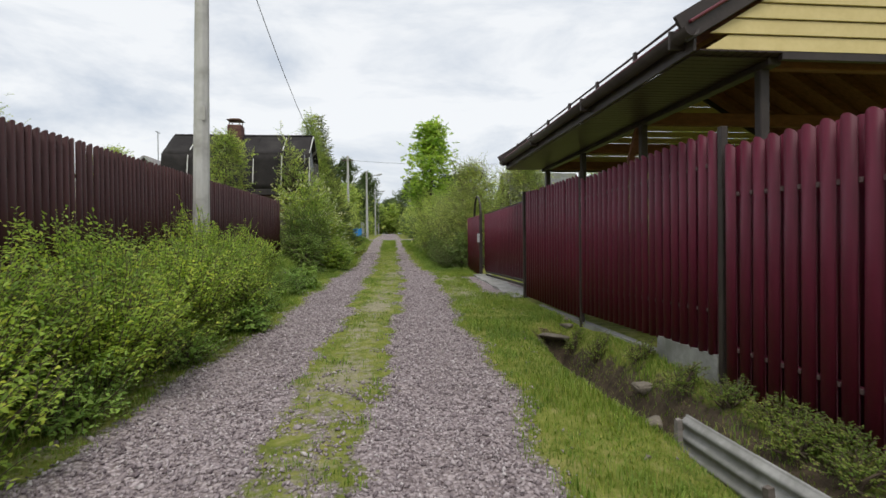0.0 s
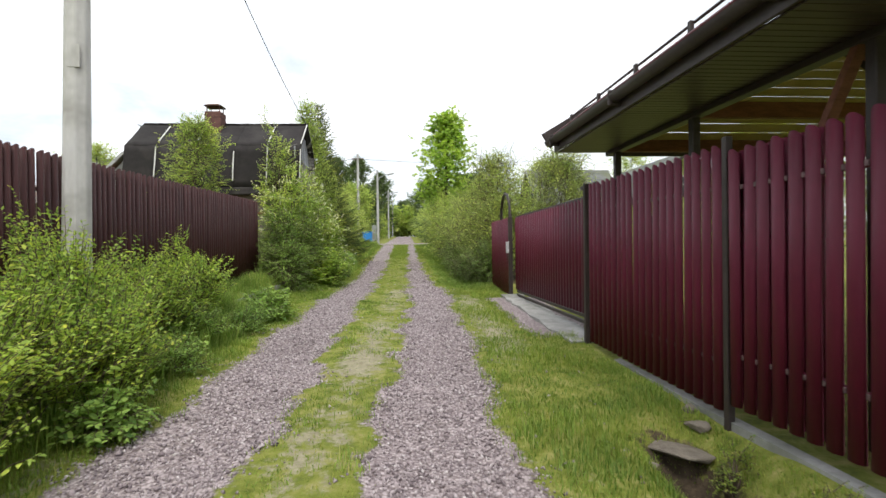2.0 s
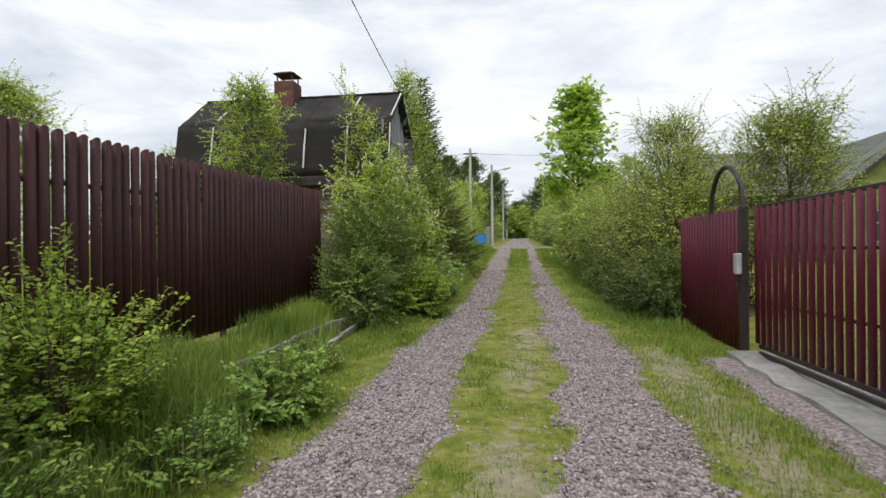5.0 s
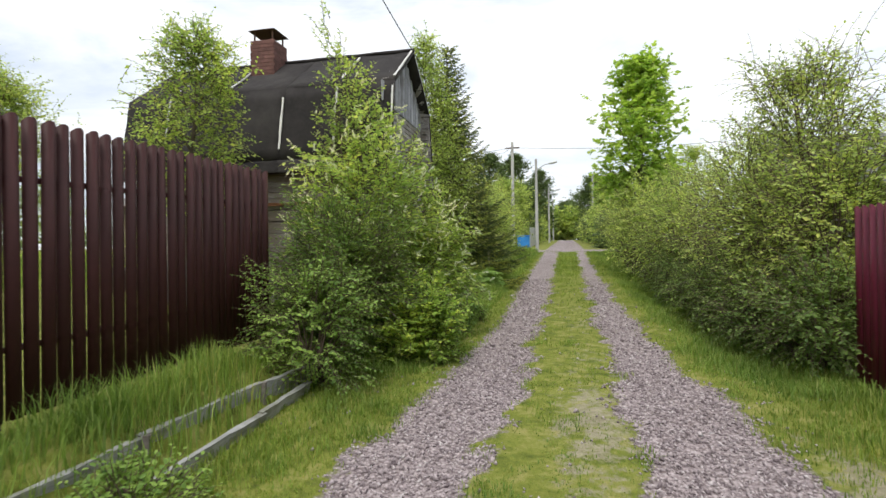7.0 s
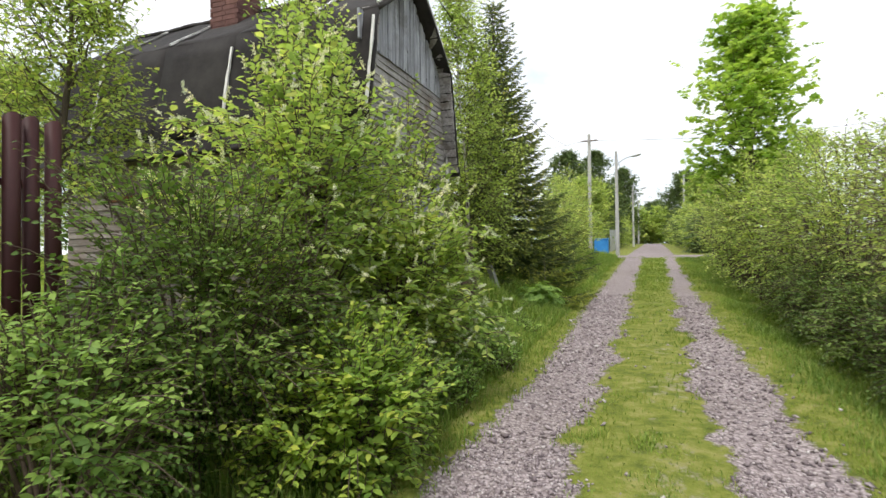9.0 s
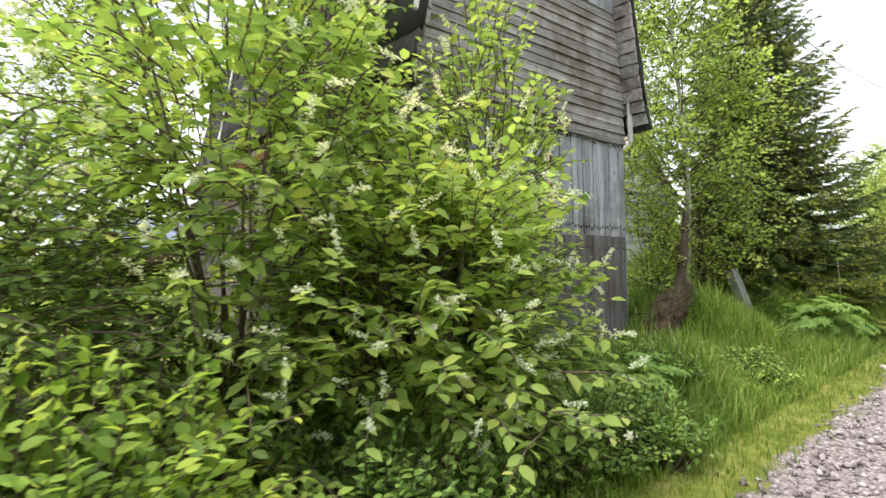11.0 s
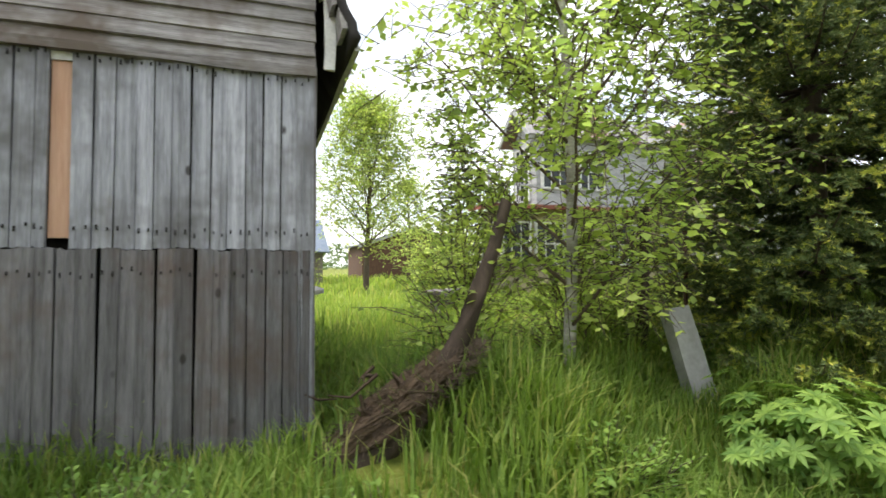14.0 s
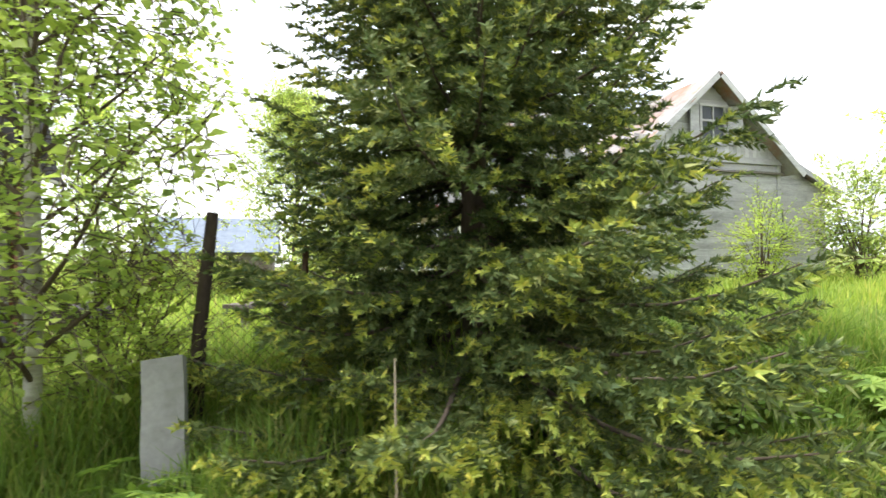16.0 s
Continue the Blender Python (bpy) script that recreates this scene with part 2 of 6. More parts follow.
def gravel_ground():
    """Ground sheet: gravel in the wheel tracks, moss and worn earth between, grass aside."""
    m, n, l, b = nodes_of("ground_cover")
    at = n.new("ShaderNodeAttribute")
    at.attribute_name = "zones"
    sep = n.new("ShaderNodeSeparateColor")
    l.new(at.outputs["Color"], sep.inputs[0])
    ragged = math_node(n, l, 'ADD', math_node(n, l, 'MULTIPLY', world_noise(n, l, 4.5, 8, 0.75), 1.9), -0.95)
    ragged2 = math_node(n, l, 'ADD', math_node(n, l, 'MULTIPLY', world_noise(n, l, 6.5, 8, 0.75), 1.9), -0.95)
    g = n.new("ShaderNodeNewGeometry")
    vor = n.new("ShaderNodeTexVoronoi")
    vor.inputs["Scale"].default_value = 42
    l.new(g.outputs["Position"], vor.inputs["Vector"])
    vsep = n.new("ShaderNodeSeparateColor")
    l.new(vor.outputs["Color"], vsep.inputs[0])
    stone = ramp(n, l, vsep.outputs[0], [(0.0, (0.205, 0.172, 0.178)), (0.5, (0.32, 0.275, 0.282)), (1.0, (0.45, 0.40, 0.405))])
    gap = ramp(n, l, vor.outputs["Distance"], [(0.45, (1, 1, 1)), (0.85, (0.55, 0.52, 0.5))])
    stone = mix(n, l, 1.0, stone, gap, 'MULTIPLY')
    stone = mix(n, l, 1.0, stone, ramp(n, l, world_noise(n, l, 0.7, 4), [(0.3, (0.86, 0.84, 0.82)), (0.7, (1.1, 1.08, 1.08))]), 'MULTIPLY')
    moss = ramp(n, l, world_noise(n, l, 5, 8, 0.7), [(0.32, (0.075, 0.10, 0.018)), (0.50, (0.175, 0.20, 0.036)), (0.68, (0.30, 0.275, 0.10))])
    earth = ramp(n, l, world_noise(n, l, 12, 8, 0.7), [(0.3, (0.20, 0.18, 0.115)), (0.7, (0.36, 0.33, 0.225))])
    soil = ramp(n, l, world_noise(n, l, 9, 8, 0.7), [(0.3, (0.03, 0.022, 0.015)), (0.7, (0.12, 0.09, 0.06))])
    f_gr = ramp(n, l, math_node(n, l, 'ADD', sep.outputs[0], ragged), [(0.42, (0, 0, 0)), (0.58, (1, 1, 1))])
    f_ea = ramp(n, l, math_node(n, l, 'ADD', sep.outputs[1], ragged2), [(0.40, (0, 0, 0)), (0.62, (1, 1, 1))])
    f_so = ramp(n, l, math_node(n, l, 'ADD', sep.outputs[2], ragged2), [(0.40, (0, 0, 0)), (0.60, (1, 1, 1))])
    col = mix(n, l, f_ea, moss, earth)
    col = mix(n, l, f_so, col, soil)
    col = mix(n, l, f_gr, col, stone)
    l.new(col, b.inputs["Base Color"])
    b.inputs["Roughness"].default_value = 0.95
    b.inputs["Specular IOR Level"].default_value = 0.15
    h = mix(n, l, f_gr, world_noise(n, l, 25, 6, 0.7), mix(n, l, 1.0, gap, vsep.outputs[1], 'MULTIPLY'))
    bump(n, l, b, h, 0.9, 0.02)
    return m


def stone_mat():
    m, n, l, b = nodes_of("crushed_granite")
    g = n.new("ShaderNodeNewGeometry")
    col = ramp(n, l, g.outputs["Random Per Island"], [(0.0, (0.15, 0.122, 0.13)), (0.45, (0.31, 0.267, 0.274)), (0.85, (0.42, 0.37, 0.375)), (1.0, (0.54, 0.50, 0.50))])
    col = mix(n, l, 1.0, col, ramp(n, l, world_noise(n, l, 120, 4, 0.7), [(0.3, (0.75, 0.74, 0.74)), (0.7, (1.2, 1.18, 1.18))]), 'MULTIPLY')
    l.new(col, b.inputs["Base Color"])
    b.inputs["Roughness"].default_value = 0.9
    b.inputs["Specular IOR Level"].default_value = 0.2
    return m


M_GROUND = gravel_ground()
M_GRAVEL = stone_mat()


# ---------------------------------------------------------------- mesh helpers
def raw(name, verts, faces, mats, smooth=False, index=None):
    """A mesh from arrays. faces: list of arrays (n, k)."""
    me = bpy.data.meshes.new(name)
    verts = np.asarray(verts, dtype=np.float32).reshape(-1, 3)
    faces = [np.asarray(f, dtype=np.int32) for f in faces if len(f)]
    loops = np.concatenate([f.ravel() for f in faces])
    sizes = np.concatenate([np.full(len(f), f.shape[1], dtype=np.int32) for f in faces])
    starts = np.concatenate([[0], np.cumsum(sizes)[:-1]]).astype(np.int32)
    me.vertices.add(len(verts))
    me.vertices.foreach_set("co", verts.ravel())
    me.loops.add(len(loops))
    me.loops.foreach_set("vertex_index", loops)
    me.polygons.add(len(sizes))
    me.polygons.foreach_set("loop_start", starts)
    me.polygons.foreach_set("loop_total", sizes)
    if smooth:
        me.polygons.foreach_set("use_smooth", np.ones(len(sizes), dtype=bool))
    if index is not None:
        me.polygons.foreach_set("material_index", np.asarray(index, dtype=np.int32))
    for mt in (mats if isinstance(mats, (list, tuple)) else [mats]):
        me.materials.append(mt)
    me.update(calc_edges=True)
    me.validate()
    return me


def base(name, x, y, z, rz=0, label="", category="", group="", kind=""):
    """An Empty at a thing's base."""
    ob = new(name)
    ob.empty_display_size = 0.1
    ob.matrix_basis = pose(x, y, z, 0, 0, rz)
    return tagged(ob, label, category, group, kind)


def part(name, data, parent=None, m=None, label="", material=None):
    """One mesh object under a thing or under a part; data: a bmesh or a mesh."""
    if isinstance(data, bmesh.types.BMesh):
        me = bpy.data.meshes.new(name)
        data.to_mesh(me)
        data.free()
        if material:
            me.materials.append(material)
        data = me
    ob = new(name, data)
    ob.parent = parent
    if m is not None:
        ob.matrix_basis = m
    return tagged(ob, label)


def box(sx, sy, sz, material, bevel=0.004, name="box", origin=(0, 0, 0)):
    """A box mesh with soft edges, its origin at the middle of the foot."""
    bm = bmesh.new()
    bmesh.ops.create_cube(bm, size=1)
    bmesh.ops.scale(bm, vec=(sx, sy, sz), verts=bm.verts)
    bmesh.ops.translate(bm, vec=(origin[0], origin[1], origin[2] + sz / 2), verts=bm.verts)
    if bevel:
        bmesh.ops.bevel(bm, geom=bm.edges[:], offset=bevel, segments=1, affect='EDGES')
    me = bpy.data.meshes.new(name)
    bm.to_mesh(me)
    bm.free()
    me.materials.append(material)
    return me


def rough_box(sx, sy, sz, material, seed, cuts=4, amount=0.004, name="board"):
    """A worn board: a box with wavy, chipped edges."""
    r = np.random.default_rng(seed)
    bm = bmesh.new()
    bmesh.ops.create_cube(bm, size=1)
    bmesh.ops.scale(bm, vec=(sx, sy, sz), verts=bm.verts)
    bmesh.ops.translate(bm, vec=(0, 0, sz / 2), verts=bm.verts)
    long_axis = int(np.argmax((sx, sy, sz)))
    edges = [e for e in bm.edges if abs((e.verts[0].co - e.verts[1].co)[long_axis]) > 1e-5]
    bmesh.ops.subdivide_edges(bm, edges=edges, cuts=cuts)
    for v in bm.verts:
        v.co += Vector(r.normal(0, amount, 3)) * Vector([0.5 if k == long_axis else 1 for k in range(3)]).length * 0.6
    me = bpy.data.meshes.new(name)
    bm.to_mesh(me)
    bm.free()
    me.materials.append(material)
    return me


def hull_rock(size, seed, material, name="rock"):
    """An angular broken stone: the hull of some scattered points, its edges blunted."""
    r = np.random.default_rng(seed)
    bm = bmesh.new()
    for p in unit(r.normal(0, 1, (16, 3))) * r.uniform(0.75, 1.1, (16, 1)):
        bm.verts.new((p[0] * size[0], p[1] * size[1], p[2] * size[2]))
    res = bmesh.ops.convex_hull(bm, input=bm.verts[:])
    bmesh.ops.delete(bm, geom=[v for v in bm.verts if not v.link_faces], context='VERTS')
    bmesh.ops.bevel(bm, geom=bm.edges[:], offset=min(size) * 0.14, segments=1, affect='EDGES')
    me = bpy.data.meshes.new(name)
    bm.to_mesh(me)
    bm.free()
    me.materials.append(material)
    return me


def tubes(paths, sides=5):
    """Arrays of tapered tubes. paths: list of (points (n,3), radii (n))."""
    vs, fs, off = [], [], 0
    for pts, rad in paths:
        pts = np.asarray(pts, float)
        d = np.gradient(pts, axis=0)
        d /= np.linalg.norm(d, axis=1)[:, None] + 1e-9
        ref = np.where(np.abs(d[:, 2:3]) > 0.9, [[1.0, 0, 0]], [[0, 0, 1.0]])
        u = np.cross(d, ref)
        u /= np.linalg.norm(u, axis=1)[:, None] + 1e-9
        w = np.cross(d, u)
        a = np.arange(sides) * 2 * np.pi / sides
        ring = pts[:, None] + np.asarray(rad)[:, None, None] * (np.cos(a)[None, :, None] * u[:, None] + np.sin(a)[None, :, None] * w[:, None])
        n = len(pts)
        vs.append(ring.reshape(-1, 3))
        i, j = np.meshgrid(np.arange(n - 1), np.arange(sides), indexing="ij")
        q = np.stack([i * sides + j, i * sides + (j + 1) % sides, (i + 1) * sides + (j + 1) % sides, (i + 1) * sides + j], -1)
        fs.append(q.reshape(-1, 4) + off)
        off += n * sides
    return np.concatenate(vs), [np.concatenate(fs)]


LEAF6 = (np.array([(0, 0, 0), (0, 0.5, -0.03), (0, 1, -0.14), (-0.22, 0.22, 0.05), (-0.27, 0.58, 0.04), (0.22, 0.22, 0.05), (0.27, 0.58, 0.04)]),
         np.array([(0, 1, 3), (3, 1, 4), (4, 1, 2), (0, 5, 1), (5, 6, 1), (6, 2, 1)]))
LEAF2 = (np.array([(0, 0, 0), (-0.32, 0.5, 0.06), (0, 1, -0.08), (0.32, 0.5, 0.06)]), np.array([(0, 1, 2), (0, 2, 3)]))
LOBED = (np.array([(0, 0, 0), (0, 0.45, 0.02), (0, 1, -0.1), (-0.2, 0.62, 0), (-0.52, 0.68, -0.06), (-0.3, 0.3, 0.02), (-0.42, 0.1, -0.02),
                   (0.2, 0.62, 0), (0.52, 0.68, -0.06), (0.3, 0.3, 0.02), (0.42, 0.1, -0.02)]),
         np.array([(1, 3, 2), (1, 5, 4), (1, 4, 3), (0, 6, 5), (0, 5, 1), (1, 2, 7), (1, 8, 9), (1, 7, 8), (0, 9, 10), (0, 1, 9)]))


def unit(v):
    return v / (np.linalg.norm(v, axis=-1, keepdims=True) + 1e-9)


def strew(template, at, along, up, length, width):
    """Copies of a small template: its y along 'along', its z near 'up'. All arrays of n rows."""
    tv, tf = template
    y = unit(along)
    x = unit(np.cross(y, up))
    z = np.cross(x, y)
    v = at[:, None] + tv[None, :, 0:1] * x[:, None] * width[:, None, None] + tv[None, :, 1:2] * y[:, None] * length[:, None, None] + tv[None, :, 2:3] * z[:, None] * length[:, None, None]
    f = tf[None] + (np.arange(len(at)) * len(tv))[:, None, None]
    return v.reshape(-1, 3), f.reshape(-1, tf.shape[1])


# ---------------------------------------------------------------- the ground
def rise(y):
    return np.interp(y, [-60, 27, 45, 60, 110, 400], [-1.86, 0.84, 1.85, 2.35, 3.7, 4.5])


def centre(y):
    return np.interp(y, [-10, 3, 9.4, 18, 45, 90], [-0.85, -0.55, -0.23, -0.02, 0.2, 0.6])


def smooth(a, b, v):
    t = np.clip((v - a) / (b - a), 0, 1)
    return t * t * (3 - 2 * t)


def ground_z(x, y):
    x, y = np.asarray(x, float), np.asarray(y, float)
    u = x - centre(y)
    z = rise(y)
    near = 1 - smooth(40, 46, y)
    bank = np.interp(y, [12, 14, 17, 18.5], [1.9, 2.6, 2.6, 1.9])
    z = z + 0.34 * smooth(bank, bank + np.interp(y, [12, 14, 17, 18.5], [1.0, 0.3, 0.3, 1.0]), -u) * near
    ditch = np.exp(-((x - np.interp(y, [1, 3.5, 5, 7.5], [2.02, 2.12, 2.2, 2.32])) / np.interp(y, [3.5, 4.8], [0.11, 0.25])) ** 2) * smooth(0.5, 1.5, y) * (1 - smooth(7.0, 7.8, y))
    z = z - 0.48 * ditch + 0.09 * smooth(2.3, 2.6, x) * smooth(1, 3, y) * (1 - smooth(6.5, 7.5, y))
    z = z - 0.16 * np.exp(-((x - 2.1) / 0.35) ** 2) * smooth(17.5, 19, y) * near
    z = z - 0.035 * (np.exp(-((u - 0.85) / 0.35) ** 2) + np.exp(-((u + 0.9) / 0.35) ** 2)) * near
    return z


def bumpy(x, y):
    s = np.sin(x * 3.1 + 1.3 * np.sin(y * 1.7)) * np.sin(y * 2.3 + x * 0.7) + 0.5 * np.sin(x * 7.3 + y * 5.1) * np.sin(y * 6.7 - x * 3.3)
    return 0.016 * s


def zone_masks(x, y):
    """Gravel, bare earth and ditch soil, each 0 to 1."""
    u = x - centre(y)
    half = np.interp(y, [0, 9, 15, 18], [0.30, 0.42, 0.54, 0.47]) + 0.05 * np.sin(y * 1.35 + u) + 0.045 * np.sin(y * 3.3 + 1 + 2 * np.sign(u))
    outer = np.interp(y, [0, 5, 10, 16, 18, 22.5, 30], [1.56, 1.48, 1.38, 1.45, 1.28, 1.04, 1.02]) + 0.05 * np.sin(y * 1.1 + 2) + 0.05 * np.sin(y * 2.9 + np.sign(u))
    outer_l = np.where(y > 16, np.interp(y, [16, 21, 24, 27], [1.38, 1.15, 1.18, 1.32]) + outer * 0, outer)
    half = half + 0.09 * np.sin(y * 6.1 + 2.0 * np.sin(u * 5)) * np.sin(y * 2.3)
    left = smooth(half - 0.2, half + 0.2, -u) * (1 - smooth(outer_l - 0.2, outer_l + 0.3, -u))
    right = smooth(half - 0.2, half + 0.2, u) * (1 - smooth(outer - 0.2, outer + 0.26, u))
    road = np.maximum(left, right)
    road = np.maximum(road, 0.42 * (np.abs(u) < 0.6) * (1 - smooth(4, 7.5, y)))
    cross = smooth(44.2, 44.8, y) * (1 - smooth(47.6, 48.2, y))
    beyond = smooth(47.5, 48.5, y) * (1 - smooth(0.9, 1.2, np.abs(u)))
    drive = smooth(2.0, 2.4, x) * (1 - smooth(3.2, 3.4, x)) * smooth(10.8, 11.4, y) * (1 - smooth(15.4, 15.9, y))
    gravel = np.clip(np.maximum.reduce([road * (1 - cross), cross, beyond, drive]), 0, 1)
    strip = (0.47 + 0.18 * np.sin(y * 1.9 + 1.1) * np.sin(y * 0.83)) * np.interp(y, [0, 4, 7, 14, 20, 26], [0.8, 0.9, 1.25, 1.2, 0.8, 0.5])
    apron = 0.5 * np.exp(-((x - 1.8) / 0.4) ** 2) * smooth(9.0, 10.5, y) * (1 - smooth(15.5, 17, y))
    earth = apron + strip * np.exp(-((u - np.interp(y, [9, 14], [0.0, 0.16])) / 0.42) ** 2) + 0.5 * np.exp(-((u + outer + 0.25) / 0.22) ** 2) * (y < 8) + 0.25 * np.exp(-((u - outer - 0.3) / 0.3) ** 2)
    soil = np.exp(-((x - 2.3) / 0.27) ** 2) * smooth(0.5, 2.0, y) * (1 - smooth(7.2, 8.0, y)) + 0.62 * smooth(2.2, 2.6, x) * (1 - smooth(4.5, 6, x)) * smooth(18, 19, y) * (1 - smooth(40, 44, y))
    soil = np.clip(soil, 0, 1)
    return gravel, np.clip(earth, 0, 1), soil


def build_ground():
    fx = np.concatenate([-np.geomspace(600, 6.2, 40), np.arange(-6, 5.01, 0.1), np.geomspace(5.2, 600, 40)])
    fy = np.concatenate([-np.geomspace(600, 4.2, 25), np.arange(-4, 34, 0.12), np.arange(34, 70, 0.6), np.geomspace(71, 900, 30)])
    X, Y = np.meshgrid(fx, fy)
    Z = ground_z(X, Y) + bumpy(X, Y) * (np.abs(X) < 12)
    nx, ny = len(fx), len(fy)
    i, j = np.meshgrid(np.arange(ny - 1), np.arange(nx - 1), indexing="ij")
    q = np.stack([i * nx + j, i * nx + j + 1, (i + 1) * nx + j + 1, (i + 1) * nx + j], -1).reshape(-1, 4)
    me = raw("ground", np.stack([X, Y, Z], -1), [q], M_GROUND, smooth=True)
    col = me.attributes.new("zones", 'FLOAT_COLOR', 'POINT')
    g, e, s = zone_masks(X, Y)
    col.data.foreach_set("color", np.stack([g, e, s, np.ones_like(g)], -1).astype(np.float32).ravel())
    tagged(new("ground", me), "sloping ground with two gravel wheel tracks and a grassy strip", "ground", kind="structure")


build_ground()


def on_ground(x, y):
    return float(ground_z(x, y) + bumpy(np.asarray(x, float), np.asarray(y, float)) * (abs(x) < 12))


# ---------------------------------------------------------------- fences
def picket_mesh(w, h, depth, material):
    """Rounded steel picket: arched in section, with a round top and rolled edges."""
    us = np.array([-1, -0.86, -0.62, -0.3, 0, 0.3, 0.62, 0.86, 1])
    rows = np.array([0, 0.5, 1.0])
    top = h - (w / 2) * (1 - np.sqrt(np.clip(1 - (us * 0.96) ** 2, 0, 1)))
    prof = depth * np.sqrt(np.clip(1 - us ** 2, 0, 1)) ** 0.8
    vs = []
    for layer in (0.0, -0.006):
        for r in rows:
            for k, u in enumerate(us):
                vs.append((prof[k] + layer, u * w / 2, r * top[k]))
    n, m = len(us), len(rows)
    q = []
    for r in range(m - 1):
        for k in range(n - 1):
            a = r * n + k
            q.append((a, a + 1, a + n + 1, a + n))
            b = n * m + a
            q.append((b, b + n, b + n + 1, b + 1))
    for k in range(n - 1):
        a, b = (m - 1) * n + k, n * m + (m - 1) * n + k
        q.append((a, a + 1, b + 1, b))
        q.append((k + 1, k, n * m + k, n * m + k + 1))
    for r in range(m - 1):
        for k in (0, n - 1):
            a, b = r * n + k, n * m + r * n + k
            q.append((a, a + n, b + n, b))
    return raw("picket", vs, [q], material, smooth=True)


def post_mesh(w, h, material):
    return box(w, w, h, material, 0.006, "post")


def fence_run(thing, x, face, y0, y1, step, w, h, bottom, material, rail_rel, clips=True):
    """Pickets, rails and clips between two posts; face: 1 if the fence looks towards +x, -1 towards -x."""
    me = picket_mesh(w, h, 0.031, material)
    clip = box(0.012, 0.03, 0.035, M_RIVET, 0.003, "clip")
    n = max(1, int(round((y1 - y0) / step)))
    ys = y0 + (np.arange(n) + 0.5) * (y1 - y0) / n
    for y in ys:
        z = bottom(y)
        part("picket", me, thing, pose(x, y, z, rng.normal(0, 0.25), rng.normal(0, 0.2), 0 if face > 0 else 180))
    ang = math.degrees(math.atan2(bottom(y1) - bottom(y0), y1 - y0))
    for rel in rail_rel:
        rail = box(0.03, y1 - y0, 0.04, material, 0.004, "rail")
        part("rail", rail, thing, pose(x - face * 0.022, (y0 + y1) / 2, (bottom(y0) + bottom(y1)) / 2 + rel, ang, 0, 0))
        if clips:
            for k in range(n - 1):
                y = (ys[k] + ys[k + 1]) / 2
                part("clip", clip, thing, pose(x + face * 0.002, y, bottom(y) + rel + 0.002, ang, 0, 0))


# brown fence along the lane
XL = -3.47
fence_b = base("picket_fence", XL, 8, 0, label="dark brown steel picket fence with rounded tops", category="fence")
fence_b.matrix_basis = Matrix.Identity(4)


def brown_bottom(y):
    return 2.91 - 0.021 * (17.85 - y) - 1.93


edges = [-3.2, -0.2, 2.8, 5.8, 8.8, 11.8, 14.8, 17.86]
for a, b in zip(edges[:-1], edges[1:]):
    fence_run(fence_b, XL, 1, a, b, 0.118, 0.098, 1.93, brown_bottom, M_BROWN, (0.42, 1.50), clips=False)
for y in edges:
    part("post", post_mesh(0.06, 2.1, M_FRAME), fence_b, pose(XL - 0.09, y, brown_bottom(y) - 0.3))

# maroon fence, gate and wicket
XR = 2.8
fence_r = base("picket_fence", 0, 0, 0, label="maroon steel picket fence with rounded tops on dark posts", category="fence")


def red_bottom_a(y):
    return 0.19 + 0.02 * (y - 4.2)


def red_bottom_b(y):
    return 0.47 - 0.008 * (y - 4.2)


fence_run(fence_r, XR, -1, -2.7, 0.75, 0.160, 0.115, 2.03, red_bottom_a, M_RED, (0.36, 1.62))
fence_run(fence_r, XR, -1, 0.81, 4.17, 0.160, 0.115, 2.05, red_bottom_a, M_RED, (0.36, 1.62))
fence_run(fence_r, XR, -1, 4.27, 7.46, 0.150, 0.114, 1.93, red_bottom_b, M_RED, (0.36, 1.62))
fence_run(fence_r, XR, -1, 7.54, 10.52, 0.147, 0.115, 2.08, lambda y: 0.36 + 0.012 * (y - 7.5), M_RED, (0.36, 1.72))
me_back = picket_mesh(0.115, 2.05, 0.026, M_RED)
for y in np.arange(-2.6, 4.0, 0.160):
    part("picket", me_back, fence_r, pose(XR + 0.06, y + 0.14, red_bottom_a(y)))
me_back2 = picket_mesh(0.114, 1.93, 0.026, M_RED)
for y in np.arange(4.38, 7.4, 0.150):
    if not 5.5 < y < 6.5:
        part("picket", me_back2, fence_r, pose(XR + 0.06, y + 0.04, red_bottom_b(y)))
for y, z, h in ((0.78, -0.1, 2.3), (4.22, 0.05, 2.36), (7.5, 0.15, 2.34)):
    part("post", post_mesh(0.06, h, M_FRAME), fence_r, pose(XR + 0.01, y, z))
part("gate_post", box(0.075, 0.075, 2.29, M_FRAME, 0.006, "gate_post"), fence_r, pose(XR - 0.02, 10.58, 0.2))
part("bracket", box(0.05, 0.55, 0.05, M_FRAME, 0.006, "bracket"), fence_r, pose(XR + 0.1, 10.82, 2.46))
part("foot_block", rough_box(0.16, 1.0, 0.45, M_CONC, 4), fence_r, pose(XR + 0.05, 4.76, 0.03), "grey concrete footing block")
part("foot_block", rough_box(0.10, 6.6, 0.16, M_CONC, 5), fence_r, pose(XR + 0.06, 7.3, 0.14), "grey concrete footing strip")

gate = base("sliding_gate", 0, 0, 0, label="maroon picket sliding gate in a dark brown frame", category="gate")
XG = 2.92


def gate_bottom(y):
    return 0.62 - 0.004 * (y - 10.7)


